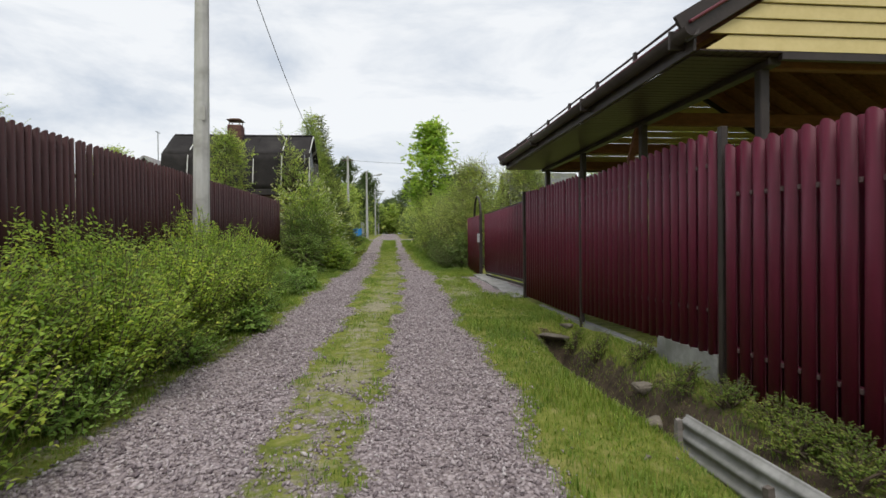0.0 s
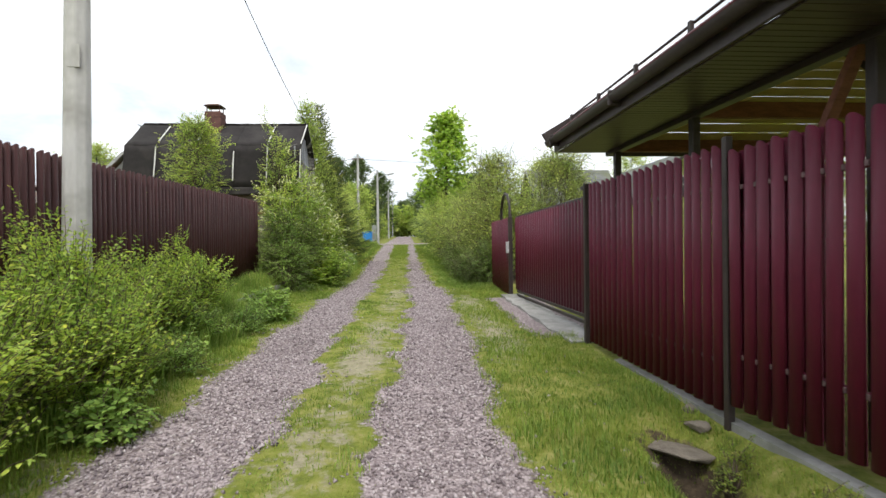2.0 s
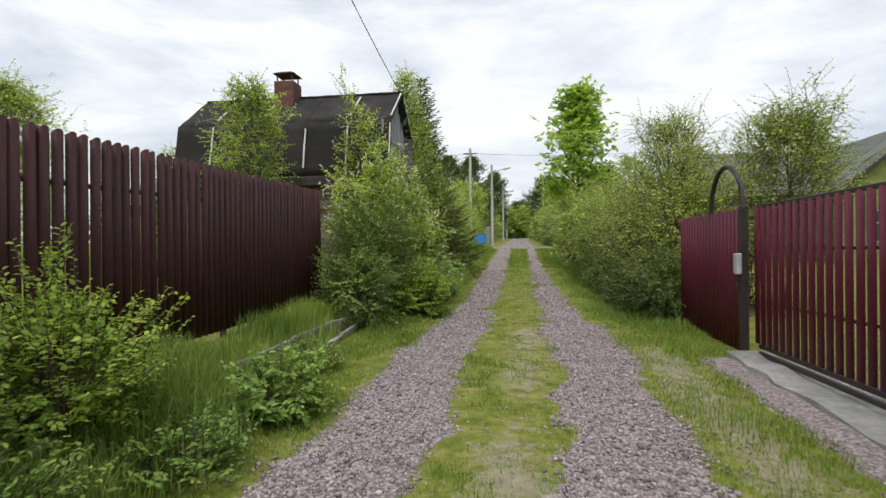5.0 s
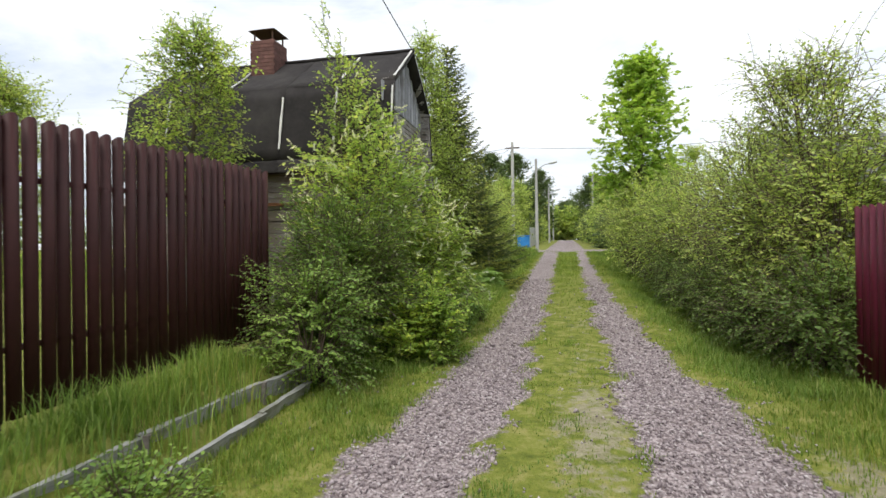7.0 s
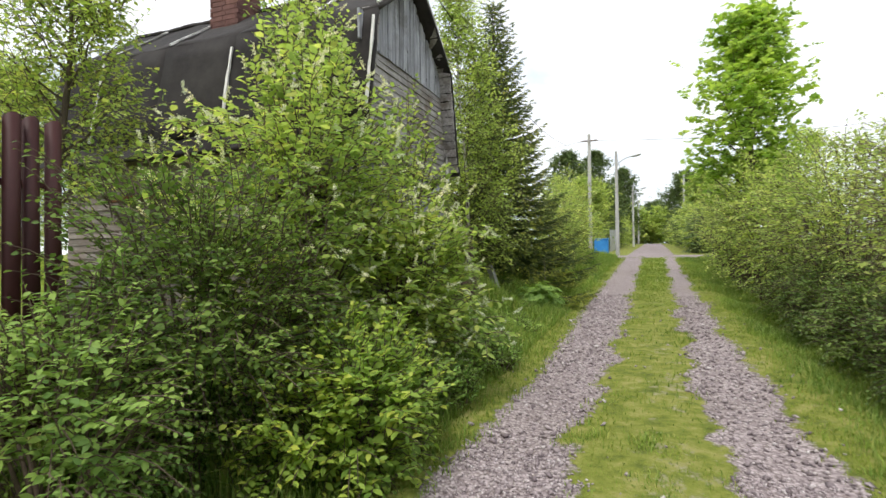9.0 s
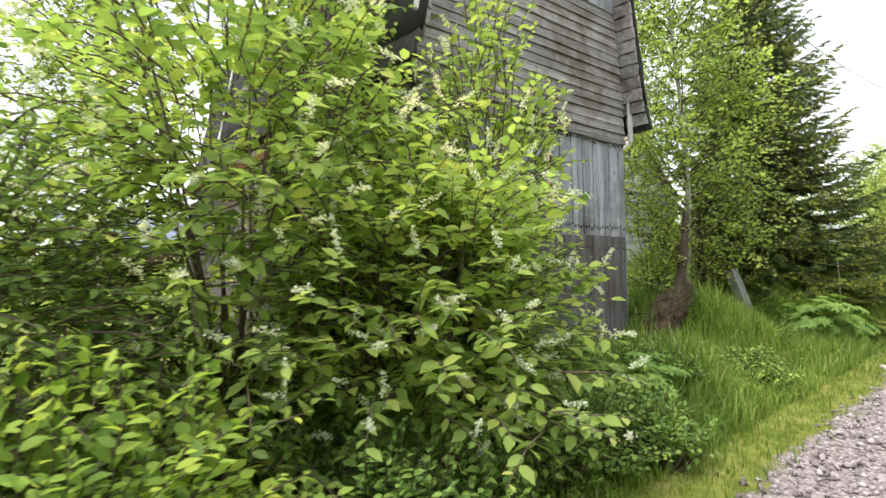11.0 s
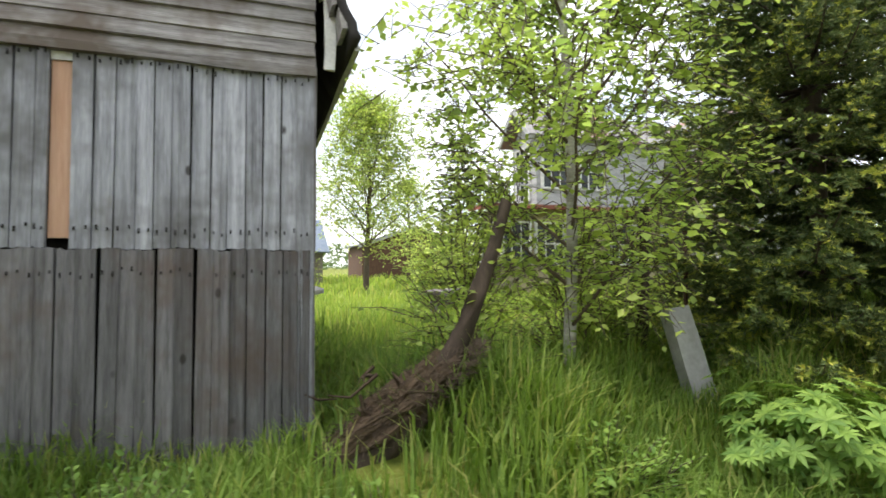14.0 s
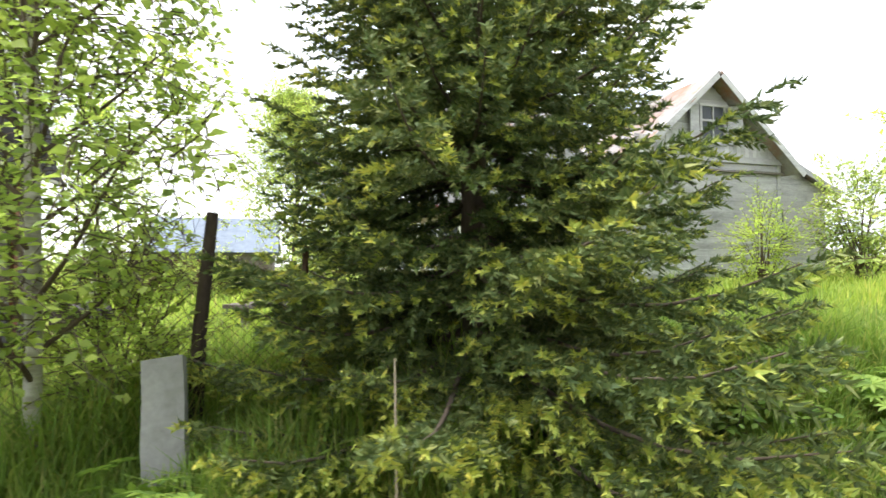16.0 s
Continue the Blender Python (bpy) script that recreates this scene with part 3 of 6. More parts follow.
me_gp = picket_mesh(0.109, 1.66, 0.02, M_RED)
for y in np.arange(10.84, 15.76, 0.152):
    part("picket", me_gp, gate, pose(XG, y, gate_bottom(y) + 0.06, rng.normal(0, 0.2), 0, 180))
for rel, hh in ((0.0, 0.05), (-0.09, 0.05), (1.70, 0.045)):
    part("rail", box(0.05, 5.0, hh, M_FRAME, 0.005, "rail"), gate, pose(XG + 0.02, 13.18, gate_bottom(13.18) + rel, -0.2))
for rel in (0.55, 1.2):
    part("rail", box(0.03, 4.9, 0.03, M_RED, 0.004, "rail"), gate, pose(XG + 0.035, 13.18, gate_bottom(13.18) + rel, -0.2))

wicket = base("wicket_gate", 0, 0, 0, label="maroon picket wicket gate with an arched dark frame", category="gate")
me_wp = picket_mesh(0.115, 1.80, 0.022, M_RED)
for y in np.arange(15.95, 18.3, 0.128):
    part("picket", me_wp, wicket, pose(XR, y, 0.53, 0, 0, 180))
for rel in (0.35, 1.5):
    part("rail", box(0.03, 2.4, 0.04, M_RED, 0.004, "rail"), wicket, pose(XR + 0.03, 17.1, 0.5 + rel))
part("post", box(0.09, 0.09, 1.85, M_FRAME, 0.008, "post"), wicket, pose(XR, 15.8, 0.5))
part("post", box(0.06, 0.06, 1.75, M_FRAME, 0.008, "post"), wicket, pose(XR + 0.03, 16.9, 0.5))
arc = [(XR, 16.35 - 0.55 * math.cos(a), 2.3 + 0.62 * math.sin(a)) for a in np.linspace(0, math.pi, 14)]
v, f = tubes([(arc, [0.035] * 14)], 6)
part("arch", raw("arch", v, f, M_FRAME, True), wicket, None, "dark bent-pipe arch")
part("lock_box", box(0.06, 0.12, 0.26, M_LAMP, 0.01, "lock_box"), wicket, pose(XR - 0.07, 15.8, 1.5), "grey metal lock box")
lp = [(XR - 0.08, 15.8 + 0.05 * math.sin(a * 2.1), 1.5 - 0.018 * k) for k, a in enumerate(np.linspace(0, 9, 14))]
v, f = tubes([(lp, [0.008] * 14)], 5)
part("cable", raw("cable", v, f, M_WIRE, True), wicket)

# concrete sill and drive at the gate
sill = tagged(part("gate_sill", rough_box(0.52, 5.2, 0.25, M_CONC, 9, 14, 0.02)), "pale grey concrete slab along the gate", "slab")
sill.matrix_basis = pose(2.82, 13.2, 0.196, 1.72, 1.0, 0)


# ---------------------------------------------------------------- ditch, stones and edging
def slate_edging(length):
    """Wavy fibre-cement strip on edge, held by stakes."""
    y = np.linspace(0, length, 10)
    zz = np.linspace(0, 0.34, 34)
    vs, q = [], []
    for layer in (0, 0.012):
        for b in zz:
            for a in y:
                vs.append((0.017 * math.sin(b / 0.34 * 2 * math.pi * 3.3) + layer, a, b))
    n, m = len(y), len(zz)
    for la in (0, n * m):
        for r in range(m - 1):
            for k in range(n - 1):
                a = la + r * n + k
                q.append((a, a + 1, a + n + 1, a + n))
    for k in range(n - 1):
        a = (m - 1) * n + k
        q.append((a, a + 1, a + 1 + n * m, a + n * m))
    return raw("edging", vs, [q], M_CONC, True)


edging = base("ditch_edging", 2.17, 2.2, -0.20, 0, "wavy grey fibre-cement edging strips beside the ditch", "edging")
part("sheet", slate_edging(0.82), edging, pose(0, 0, 0, 1, 6, 1))
part("sheet", slate_edging(0.78), edging, pose(-0.018, 0.77, 0.012, 1.6, 7, 1.6))
for x, y, h in ((2.13, 3.72, 0.62), (2.10, 2.75, 0.6)):
    st = tagged(part("wooden_stake", rough_box(0.045, 0.045, h, M_SIDEX, int(y * 10), 3)), "weathered grey wooden stake in the ditch", "stake")
    st.matrix_basis = pose(x, y, on_ground(x, y) - 0.1, 3, -4, 10)
for k, (x, y, s) in enumerate(((2.32, 7.5, (0.48, 0.26, 0.085)), (2.62, 7.6, (0.2, 0.15, 0.06)), (2.32, 4.45, (0.12, 0.2, 0.1)), (2.16, 4.15, (0.1, 0.14, 0.06)), (2.45, 4.9, (0.16, 0.2, 0.14)), 
                               (2.05, 7.2, (0.1, 0.08, 0.05)), (1.6, 3.2, (0.05, 0.06, 0.03)),
                               (2.72, 7.9, (0.1, 0.09, 0.08)), (2.66, 4.05, (0.04, 0.05, 0.1)))):
    st = tagged(new("stone", hull_rock([c * 0.8 for c in s], k + 1, M_STONE)), "rough grey-brown stone at the ditch edge", "stone", "ditch stones")
    st.matrix_basis = pose(x, y, on_ground(x, y) + s[2] * 0.22, rng.normal(0, 6), rng.normal(0, 6), rng.uniform(0, 180))
slab = tagged(part("ditch_slab", rough_box(0.06, 1.5, 0.05, M_CONC, 21, 6, 0.008)), "pale broken concrete strip along the ditch", "slab")
slab.matrix_basis = pose(2.1, 5.55, on_ground(2.1, 5.55) + 0.0, -3, 10, 3)

# grey board edging of the raised bed by the brown fence
bed = base("bed_edging", 0, 0, 0, label="weathered grey plank edging of a raised bed", category="edging")
for y0, y1, x0, x1, top, hh in ((13.9, 15.25, -2.93, -2.88, 0.25, 0.28), (15.22, 16.55, -2.89, -2.80, 0.26, 0.28), (16.5, 17.3, -2.80, -2.68, 0.25, 0.26), (14.95, 16.2, -2.56, -2.57, 0.12, 0.15), (16.15, 17.1, -2.57, -2.62, 0.13, 0.15)):
    L = math.hypot(y1 - y0, x1 - x0)
    ym, xm = (y0 + y1) / 2, (x0 + x1) / 2
    part("board", rough_box(0.045, L, hh, M_EDGEBOARD, int(y0 * 10), 6, 0.006), bed, pose(xm, ym, float(rise(ym)) + top - hh, 1.8, 5 if top > 0.2 else 14, -math.degrees(math.atan2(x1 - x0, y1 - y0))))
for yp, xp in ((15.22, -2.83), (16.52, -2.75), (13.95, -2.88)):
    part("stake", rough_box(0.04, 0.04, 0.42, M_SIDEX, int(yp * 7), 3), bed, pose(xp, yp, float(rise(yp)) - 0.15, 3, 4, 12))


# ---------------------------------------------------------------- poles, lamps and wires
def concrete_pole(x, y, h, w0, w1, lean=(0, 0), label="tall pale grey tapered concrete utility pole"):
    bm = bmesh.new()
    bmesh.ops.create_cone(bm, cap_ends=True, segments=8, radius1=w0 / 2 * 1.08, radius2=w1 / 2 * 1.08, depth=h)
    bmesh.ops.rotate(bm, verts=bm.verts, matrix=Matrix.Rotation(radians(22.5), 3, 'Z'))
    bmesh.ops.translate(bm, vec=(0, 0, h / 2), verts=bm.verts)
    bmesh.ops.bevel(bm, geom=bm.edges[:], offset=0.012, segments=1, affect='EDGES')
    b = base("utility_pole", 0, 0, 0, label=label, category="pole")
    b.matrix_basis = pose(x, y, on_ground(x, y) - 0.3, lean[0], lean[1], 0)
    part("shaft", bm, b, material=M_POLE)
    return b


near_pole = concrete_pole(-3.18, 9.55, 9.0, 0.28, 0.17, (0, 0.9))
part("plate", box(0.012, 0.12, 0.24, M_POLE, 0.002, "plate"), near_pole, pose(0.035, -0.118, 3.25, 0, 0, 90), "faded white number plate")
part("crossarm", box(1.0, 0.07, 0.07, M_LAMP, 0.008, "crossarm"), near_pole, pose(0, 0, 8.75))


def street_lamp(x, y, h, arm=0.9):
    b = concrete_pole(x, y, h, 0.24, 0.15, label="grey concrete street lamp pole with a bent arm")
    b.name = "street_lamp"
    p = [(0, 0, h - 0.9), (arm * 0.25, 0, h - 0.62), (arm * 0.6, -0.1, h - 0.45), (arm, -0.15, h - 0.35)]
    v, f = tubes([(p, [0.03] * 4)], 6)
    part("arm", raw("arm", v, f, M_LAMP, True), b)
    bm = bmesh.new()
    bmesh.ops.create_uvsphere(bm, u_segments=10, v_segments=6, radius=1)
    bmesh.ops.scale(bm, vec=(0.33, 0.13, 0.09), verts=bm.verts)
    part("lamp_head", bm, b, pose(arm + 0.22, -0.15, h - 0.33, 0, -12, 0), material=M_LAMP)
    return b


street_lamp(-1.75, 49, 6.5)
street_lamp(-1.6, 78, 7.0)
street_lamp(-1.6, 108, 7.5)
far_pole = concrete_pole(-3.7, 53, 8.4, 0.26, 0.2, label="dark wooden utility pole with a crossarm")
part("crossarm", box(1.1, 0.1, 0.1, M_BARK, 0.01, "crossarm"), far_pole, pose(0, 0, 7.9))
concrete_pole(3.1, 70, 7.5, 0.24, 0.18)


def wire(a, b, sag, r=0.011):
    t = np.linspace(0, 1, 28)
    p = np.outer(1 - t, a) + np.outer(t, b)
    p[:, 2] -= sag * 4 * t * (1 - t)
    v, f = tubes([(p, [r] * 28)], 5)
    tagged(new("overhead_wire", raw("overhead_wire", v, f, M_WIRE, True)), "thin black overhead wire sagging between poles", "wire", "overhead wires")


tip = (-3.3, 9.55, on_ground(-3.2, 9.5) + 8.5)
zt = on_ground(-3.7, 53) + 7.65
wire(tip, (-3.9, 53, zt), 2.9)
wire((-3.4, 53, zt), (14, 56, zt + 0.3), 0.3, 0.014)
wire((-4.0, 53, zt), (-24, 55, zt - 0.3), 0.5, 0.014)
wire((-1.75, 49, on_ground(-1.75, 49) + 5.9), (-1.6, 78, on_ground(-1.6, 78) + 6.5), 0.5, 0.014)


# ---------------------------------------------------------------- the old grey house by the lane
XW, YC, HALF = -3.15, 22.39, 1.38
ROOF = [(-1.64, 3.38), (-1.53, 3.62), (-1.27, 4.98), (0.0, 5.93), (1.27, 4.98), (1.53, 3.62), (1.64, 3.38)]
XBACK = -8.1
house = base("old_house", XW, YC, 0.7, label="old narrow two-storey grey plank house with a black felt gambrel roof", category="house")
house.matrix_basis = Matrix.Identity(4)


def half_at(z):
    """Half-width of the gable wall at a height."""
    return float(np.interp(z, [0, 3.6, 4.9, 5.85], [HALF, HALF, 1.20, 0.03]))


def board_ob(name, mesh, y, z, sy, sz, x=XW, rx=0.0, tip=0.0, parent=house, lean=0.0):
    ob = part(name, mesh, parent)
    ob.matrix_basis = pose(x, y, z, rx, tip, 0) @ Matrix.Diagonal((1, sy, sz, 1))
    return ob


# near-black solid core: the shade between the boards is put into its colour
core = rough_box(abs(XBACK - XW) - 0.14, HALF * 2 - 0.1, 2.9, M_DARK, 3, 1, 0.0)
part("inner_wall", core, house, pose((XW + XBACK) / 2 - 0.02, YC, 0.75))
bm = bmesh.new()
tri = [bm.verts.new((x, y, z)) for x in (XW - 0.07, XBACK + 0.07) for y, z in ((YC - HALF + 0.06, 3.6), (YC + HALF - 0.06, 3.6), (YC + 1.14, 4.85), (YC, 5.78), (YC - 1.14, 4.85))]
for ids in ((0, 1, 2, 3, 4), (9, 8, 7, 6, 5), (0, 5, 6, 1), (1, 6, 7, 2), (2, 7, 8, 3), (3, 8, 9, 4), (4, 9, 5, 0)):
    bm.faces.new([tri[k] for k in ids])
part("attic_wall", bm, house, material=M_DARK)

variants = [rough_box(0.028, 1.0, 1.0, M_GREYWOOD, 30 + k, 5, 0.0035) for k in range(4)]
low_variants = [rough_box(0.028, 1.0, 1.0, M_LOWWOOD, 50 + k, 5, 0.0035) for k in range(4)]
nail_at = []
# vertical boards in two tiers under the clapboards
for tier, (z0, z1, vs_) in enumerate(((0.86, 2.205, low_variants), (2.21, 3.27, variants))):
    y = YC - HALF
    k = 0
    while y < YC + HALF - 0.02:
        w = min(rng.uniform(0.082, 0.100), YC + HALF - y)
        slot = tier == 1 and abs(y - 22.495) < 0.001
        if slot:
            w = 0.1
        elif tier == 1 and y < 22.495 < y + w + 0.03:
            w = 22.495 - y
        if slot:
            board_ob("board", rough_box(0.02, 1.0, 1.0, M_NEWWOOD, 77, 3, 0.003), y + w / 2, z0 + 0.05, w * 0.96, z1 - z0 - 0.16, XW - 0.025)
            board_ob("board", rough_box(0.03, 1.0, 1.0, M_BATTEN, 78, 3, 0.003), y + w / 2, z1 - 0.11, w * 0.96, 0.08, XW - 0.015)
        else:
            drop = rng.uniform(-0.008, 0.003) if tier else rng.uniform(-0.012, 0.0)
            board_ob("board", vs_[k % 4], y + w / 2, z0 + drop, w * 0.93, z1 - z0 + (0.008 if tier else 0.004), XW + rng.normal(0, 0.004) + (0.012 if tier == 0 else 0) - (0.06 if tier == 0 and y < 21.94 else 0), rng.normal(0, 0.25))
            for zn in ((z0 + 0.10, z1 - 0.09) if tier else (z0 + 0.25, z1 - 0.12)):
                for sy in (-0.26, 0.26):
                    nail_at.append((y + w / 2 + sy * w, zn + rng.normal(0, 0.012)))
        y += w
        k += 1
# rusty nail heads with their short stains
nv, nf = [], []
for yn, zn in nail_at:
    if yn < 21.98:
        continue
    k0, hs = len(nv), rng.uniform(0.008, 0.022)
    nv += [(XW + dx, yn + dy, zn + dz) for dx in (0.02, 0.0305) for dy, dz in ((-0.0035, -hs), (0.0035, -hs), (0.0035, 0.006), (-0.0035, 0.006))]
    nf += [(k0 + a, k0 + b, k0 + c, k0 + d) for a, b, c, d in ((4, 5, 6, 7), (0, 1, 5, 4), (1, 2, 6, 5), (2, 3, 7, 6), (3, 0, 4, 7))]
part("nail_pattern", raw("nail_pattern", nv, [nf], M_DARK), house)["kind"] = "stuff"
# clapboards
sid = [rough_box(0.022, 1.0, 1.0, M_SIDING, 70 + k, 8, 0.0035) for k in range(4)]
z, k = 3.22, 0
while z < 4.60:
    hw = half_at(z) + 0.02
    joint = rng.uniform(-0.6, 0.6) if k % 3 == 1 else None
    spans = [(-hw, hw)] if joint is None else [(-hw, joint), (joint, hw)]
    for a, b in spans:
        board_ob("clapboard", sid[k % 4], YC + (a + b) / 2, z + rng.normal(0, 0.004), b - a - 0.004, 0.118, XW + 0.03 + rng.normal(0, 0.003), rng.normal(0, 0.22), -11)
    z += 0.092
    k += 1
part("ledge", rough_box(0.05, HALF * 2 + 0.04, 0.05, M_SIDING, 91, 6, 0.005), house, pose(XW + 0.02, YC, 3.20))
# vertical boards of the attic gable
y, k = YC - HALF, 0
while y < YC + HALF - 0.03:
    w = rng.uniform(0.10, 0.14)
    ym = y + w / 2
    top = float(np.interp(abs(ym - YC), [0, 1.25], [5.86, 4.95]))
    if top > 4.66:
        board_ob("board", variants[k % 4], ym, 4.60, w * 0.95, top - 4.60, XW + 0.035 + rng.normal(0, 0.005), rng.normal(0, 0.6))
    y += w
    k += 1
part("corner_board", rough_box(0.04, 0.1, 2.4, M_GREYWOOD, 95, 5, 0.004), house, pose(XW + 0.0, YC + HALF - 0.03, 0.86))
part("corner_board", rough_box(0.1, 0.03, 2.4, M_LOWWOOD, 96, 5, 0.004), house, pose(XW - 0.04, YC + HALF + 0.02, 0.86))

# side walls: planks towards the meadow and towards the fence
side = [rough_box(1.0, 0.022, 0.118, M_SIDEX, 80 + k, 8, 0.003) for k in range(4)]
for sgn in (1, -1):
    z, k = 1.75, 0
    while z < 3.6:
        x0 = XW - 0.05
        cuts = [x0, x0 - 2.3, XBACK] if k % 2 else [x0, x0 - 3.4, XBACK]
        for a, b in zip(cuts[:-1], cuts[1:]):
            ob = part("plank", side[k % 4], house)
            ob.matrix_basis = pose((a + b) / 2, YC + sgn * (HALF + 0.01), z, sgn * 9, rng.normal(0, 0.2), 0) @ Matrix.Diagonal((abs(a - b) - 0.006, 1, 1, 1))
        z += 0.10
        k += 1
    x = XW - 0.1
    while x > XBACK:
        w = rng.uniform(0.11, 0.16)
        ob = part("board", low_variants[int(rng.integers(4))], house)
        ob.matrix_basis = pose(x - w / 2, YC + sgn * (HALF + 0.005), 0.86, 0, rng.normal(0, 0.4), 90) @ Matrix.Diagonal((1, w * 0.95, 0.92, 1))
        x -= w
# the unlit room behind the window is a near-black slab, not a hole
window = part("window", rough_box(0.5, 0.05, 0.85, M_DARK, 97, 2, 0.0), house, pose(-4.75, YC + HALF + 0.02, 1.95), "near-black slab coloured as an unlit glassless opening")
part("frame", rough_box(0.09, 0.05, 1.5, M_SIDEX, 98, 3, 0.003), window, pose(0.29, 0.03, -0.3))
part("frame", rough_box(0.09, 0.05, 1.5, M_SIDEX, 99, 3, 0.003), window, pose(-0.29, 0.03, -0.3))
part("sill", rough_box(0.75, 0.22, 0.03, M_BATTEN, 100, 3, 0.003), window, pose(0, 0.09, -0.06, 12), "pale tilted sill board")
part("sheathing", rough_box(0.1, 0.04, 2.6, M_RAFTER, 101, 4, 0.004), house, pose(XBACK + 0.6, YC + HALF + 0.05, 0.9), "reddish raw corner post")


def roof_strip(a, b, x0, x1, thick, material, seed):
    """A sheet of felt between two points of the roof's profile, slightly wavy."""
    r = np.random.default_rng(seed)
    nx, ns = max(6, int(abs(x1 - x0) / 0.18)), 7
    vs, q = [], []
    dy, dz = b[0] - a[0], b[1] - a[1]
    L = math.hypot(dy, dz)
    ny_, nz_ = -dz / L, dy / L
    if nz_ < 0:
        ny_, nz_ = -ny_, -nz_
    if (a[0] + b[0]) * ny_ < 0:
        ny_, nz_ = -ny_, -nz_
    wob = r.normal(0, 0.008, (ns, nx))
    for layer in (0, -thick):
        for s in range(ns):
            for i in range(nx):
                t = s / (ns - 1)
                off = wob[s, i] + layer
                vs.append((x0 + (x1 - x0) * i / (nx - 1), YC + a[0] + dy * t + ny_ * off, a[1] + dz * t + nz_ * off))
    n = nx * ns
    for s in range(ns - 1):
        for i in range(nx - 1):
            c = s * nx + i
            q.append((c, c + 1, c + nx + 1, c + nx))
            q.append((n + c, n + c + nx, n + c + nx + 1, n + c + 1))
    for i in range(nx - 1):
        q.append((i, n + i, n + i + 1, i + 1))
        c = (ns - 1) * nx + i
        q.append((c, c + 1, n + c + 1, n + c))
    for s in range(ns - 1):
        c = s * nx
        q.append((c, c + nx, n + c + nx, n + c))
        c = s * nx + nx - 1
        q.append((c, n + c, n + c + nx, c + nx))
    return raw("roof_sheet", vs, [q], material)


roof = part("roof", roof_strip((-0.05, 5.96), (0.05, 5.96), XW + 0.25, XBACK - 0.25, 0.05, M_FELT, 1), house, None, "black felt gambrel roof with pale battens")
xs = [XW + 0.24, -3.95, -5.0, -6.2, -7.4, XBACK - 0.25]
for k in range(len(xs) - 1):
    for s in range(len(ROOF) - 1):
        part("felt_sheet", roof_strip(ROOF[s], ROOF[s + 1], xs[k], xs[k + 1] - 0.04, 0.05, M_FELT, 10 * k + s), roof)
for k, x in enumerate(xs[:-1]):
    for s in range(1, len(ROOF) - 2):
        a, b = ROOF[s], ROOF[s + 1]
        if (k + s) % 5 == 4:
            continue
        L = math.hypot(b[0] - a[0], b[1] - a[1])
        ob = part("batten", rough_box(0.035, 0.9 * L * (0.8 + 0.2 * ((k * 7 + s) % 3) / 2), 0.02, M_BATTEN, 200 + k * 7 + s, 6, 0.004), roof)
        ob.matrix_basis = pose(x - 0.02, YC + (a[0] + b[0]) / 2, (a[1] + b[1]) / 2, math.degrees(math.atan2(b[1] - a[1], b[0] - a[0]))) @ pose(0, 0, 0.022 if abs(b[0]+a[0]) >= 0 else 0)
# layered plank ends that show under the roof's edge at the gable
for sgn in (1, -1):
    for k, z in enumerate(np.arange(3.42, 5.0, 0.125)):
        yy = float(np.interp(z, [3.38, 3.62, 4.98], [1.60, 1.49, 1.23]))
        part("plank_end", rough_box(0.24, 0.03, 0.115, M_SIDING, 300 + k, 2, 0.004), house, pose(XW + 0.11, YC + sgn * (yy - 0.04), z, sgn * 8, 0, 0))
    for k, t in enumerate(np.linspace(0.06, 0.94, 9)):
        part("plank_end", rough_box(0.24, 0.15, 0.022, M_SIDING, 330 + k, 2, 0.004), house,
             pose(XW + 0.11, YC + sgn * 1.25 * (1 - t), 4.93 + 0.95 * t, sgn * -36.8, 0, 0))
part("fascia", rough_box(0.02, 0.06, 0.5, M_BATTEN, 350, 4, 0.004), house, pose(XW + 0.06, YC + HALF + 0.10, 3.24), "flaking white fascia strip")
drip = part("drip_sheet", rough_box(abs(XBACK - XW) + 0.2, 0.03, 0.03, M_BATTEN, 351, 8, 0.004), house, pose((XW + XBACK) / 2, YC + 1.63, 3.36), "white weathered eave strip")

chimney = part("chimney", box(0.50, 0.50, 1.3, M_BRICK, 0.01, "chimney"), house, pose(-5.94, 22.15, 4.97), "red-brown brick chimney with a sheet cap")
bk = box(1, 1, 1, M_BRICK, 0.02, "brick")
for row in range(14):
    for sx, sy, turn in ((0, -1, 0), (1, 0, 90), (0, 1, 180), (-1, 0, 270)):
        for c in (-0.5, 0.5):
            ob = part("brick", bk, chimney)
            ob.matrix_basis = pose(sx * 0.245, sy * 0.245, 0.22 + row * 0.077, 0, 0, turn) @ pose((c + (0.12 if row % 2 else -0.12)) * 0.245, 0, 0) @ Matrix.Diagonal((0.235, 0.024, 0.066, 1))
for sx in (-1, 1):
    for sy in (-1, 1):
        part("cap_leg", box(0.03, 0.03, 0.2, M_RUST, 0.003, "cap_leg"), chimney, pose(sx * 0.2, sy * 0.2, 1.3))
bm = bmesh.new()
bmesh.ops.create_cone(bm, cap_ends=True, segments=4, radius1=0.42, radius2=0.2, depth=0.08)
bmesh.ops.rotate(bm, verts=bm.verts, matrix=Matrix.Rotation(radians(45), 3, 'Z'))
part("cap", bm, chimney, pose(0, 0, 1.53), material=M_RUST)

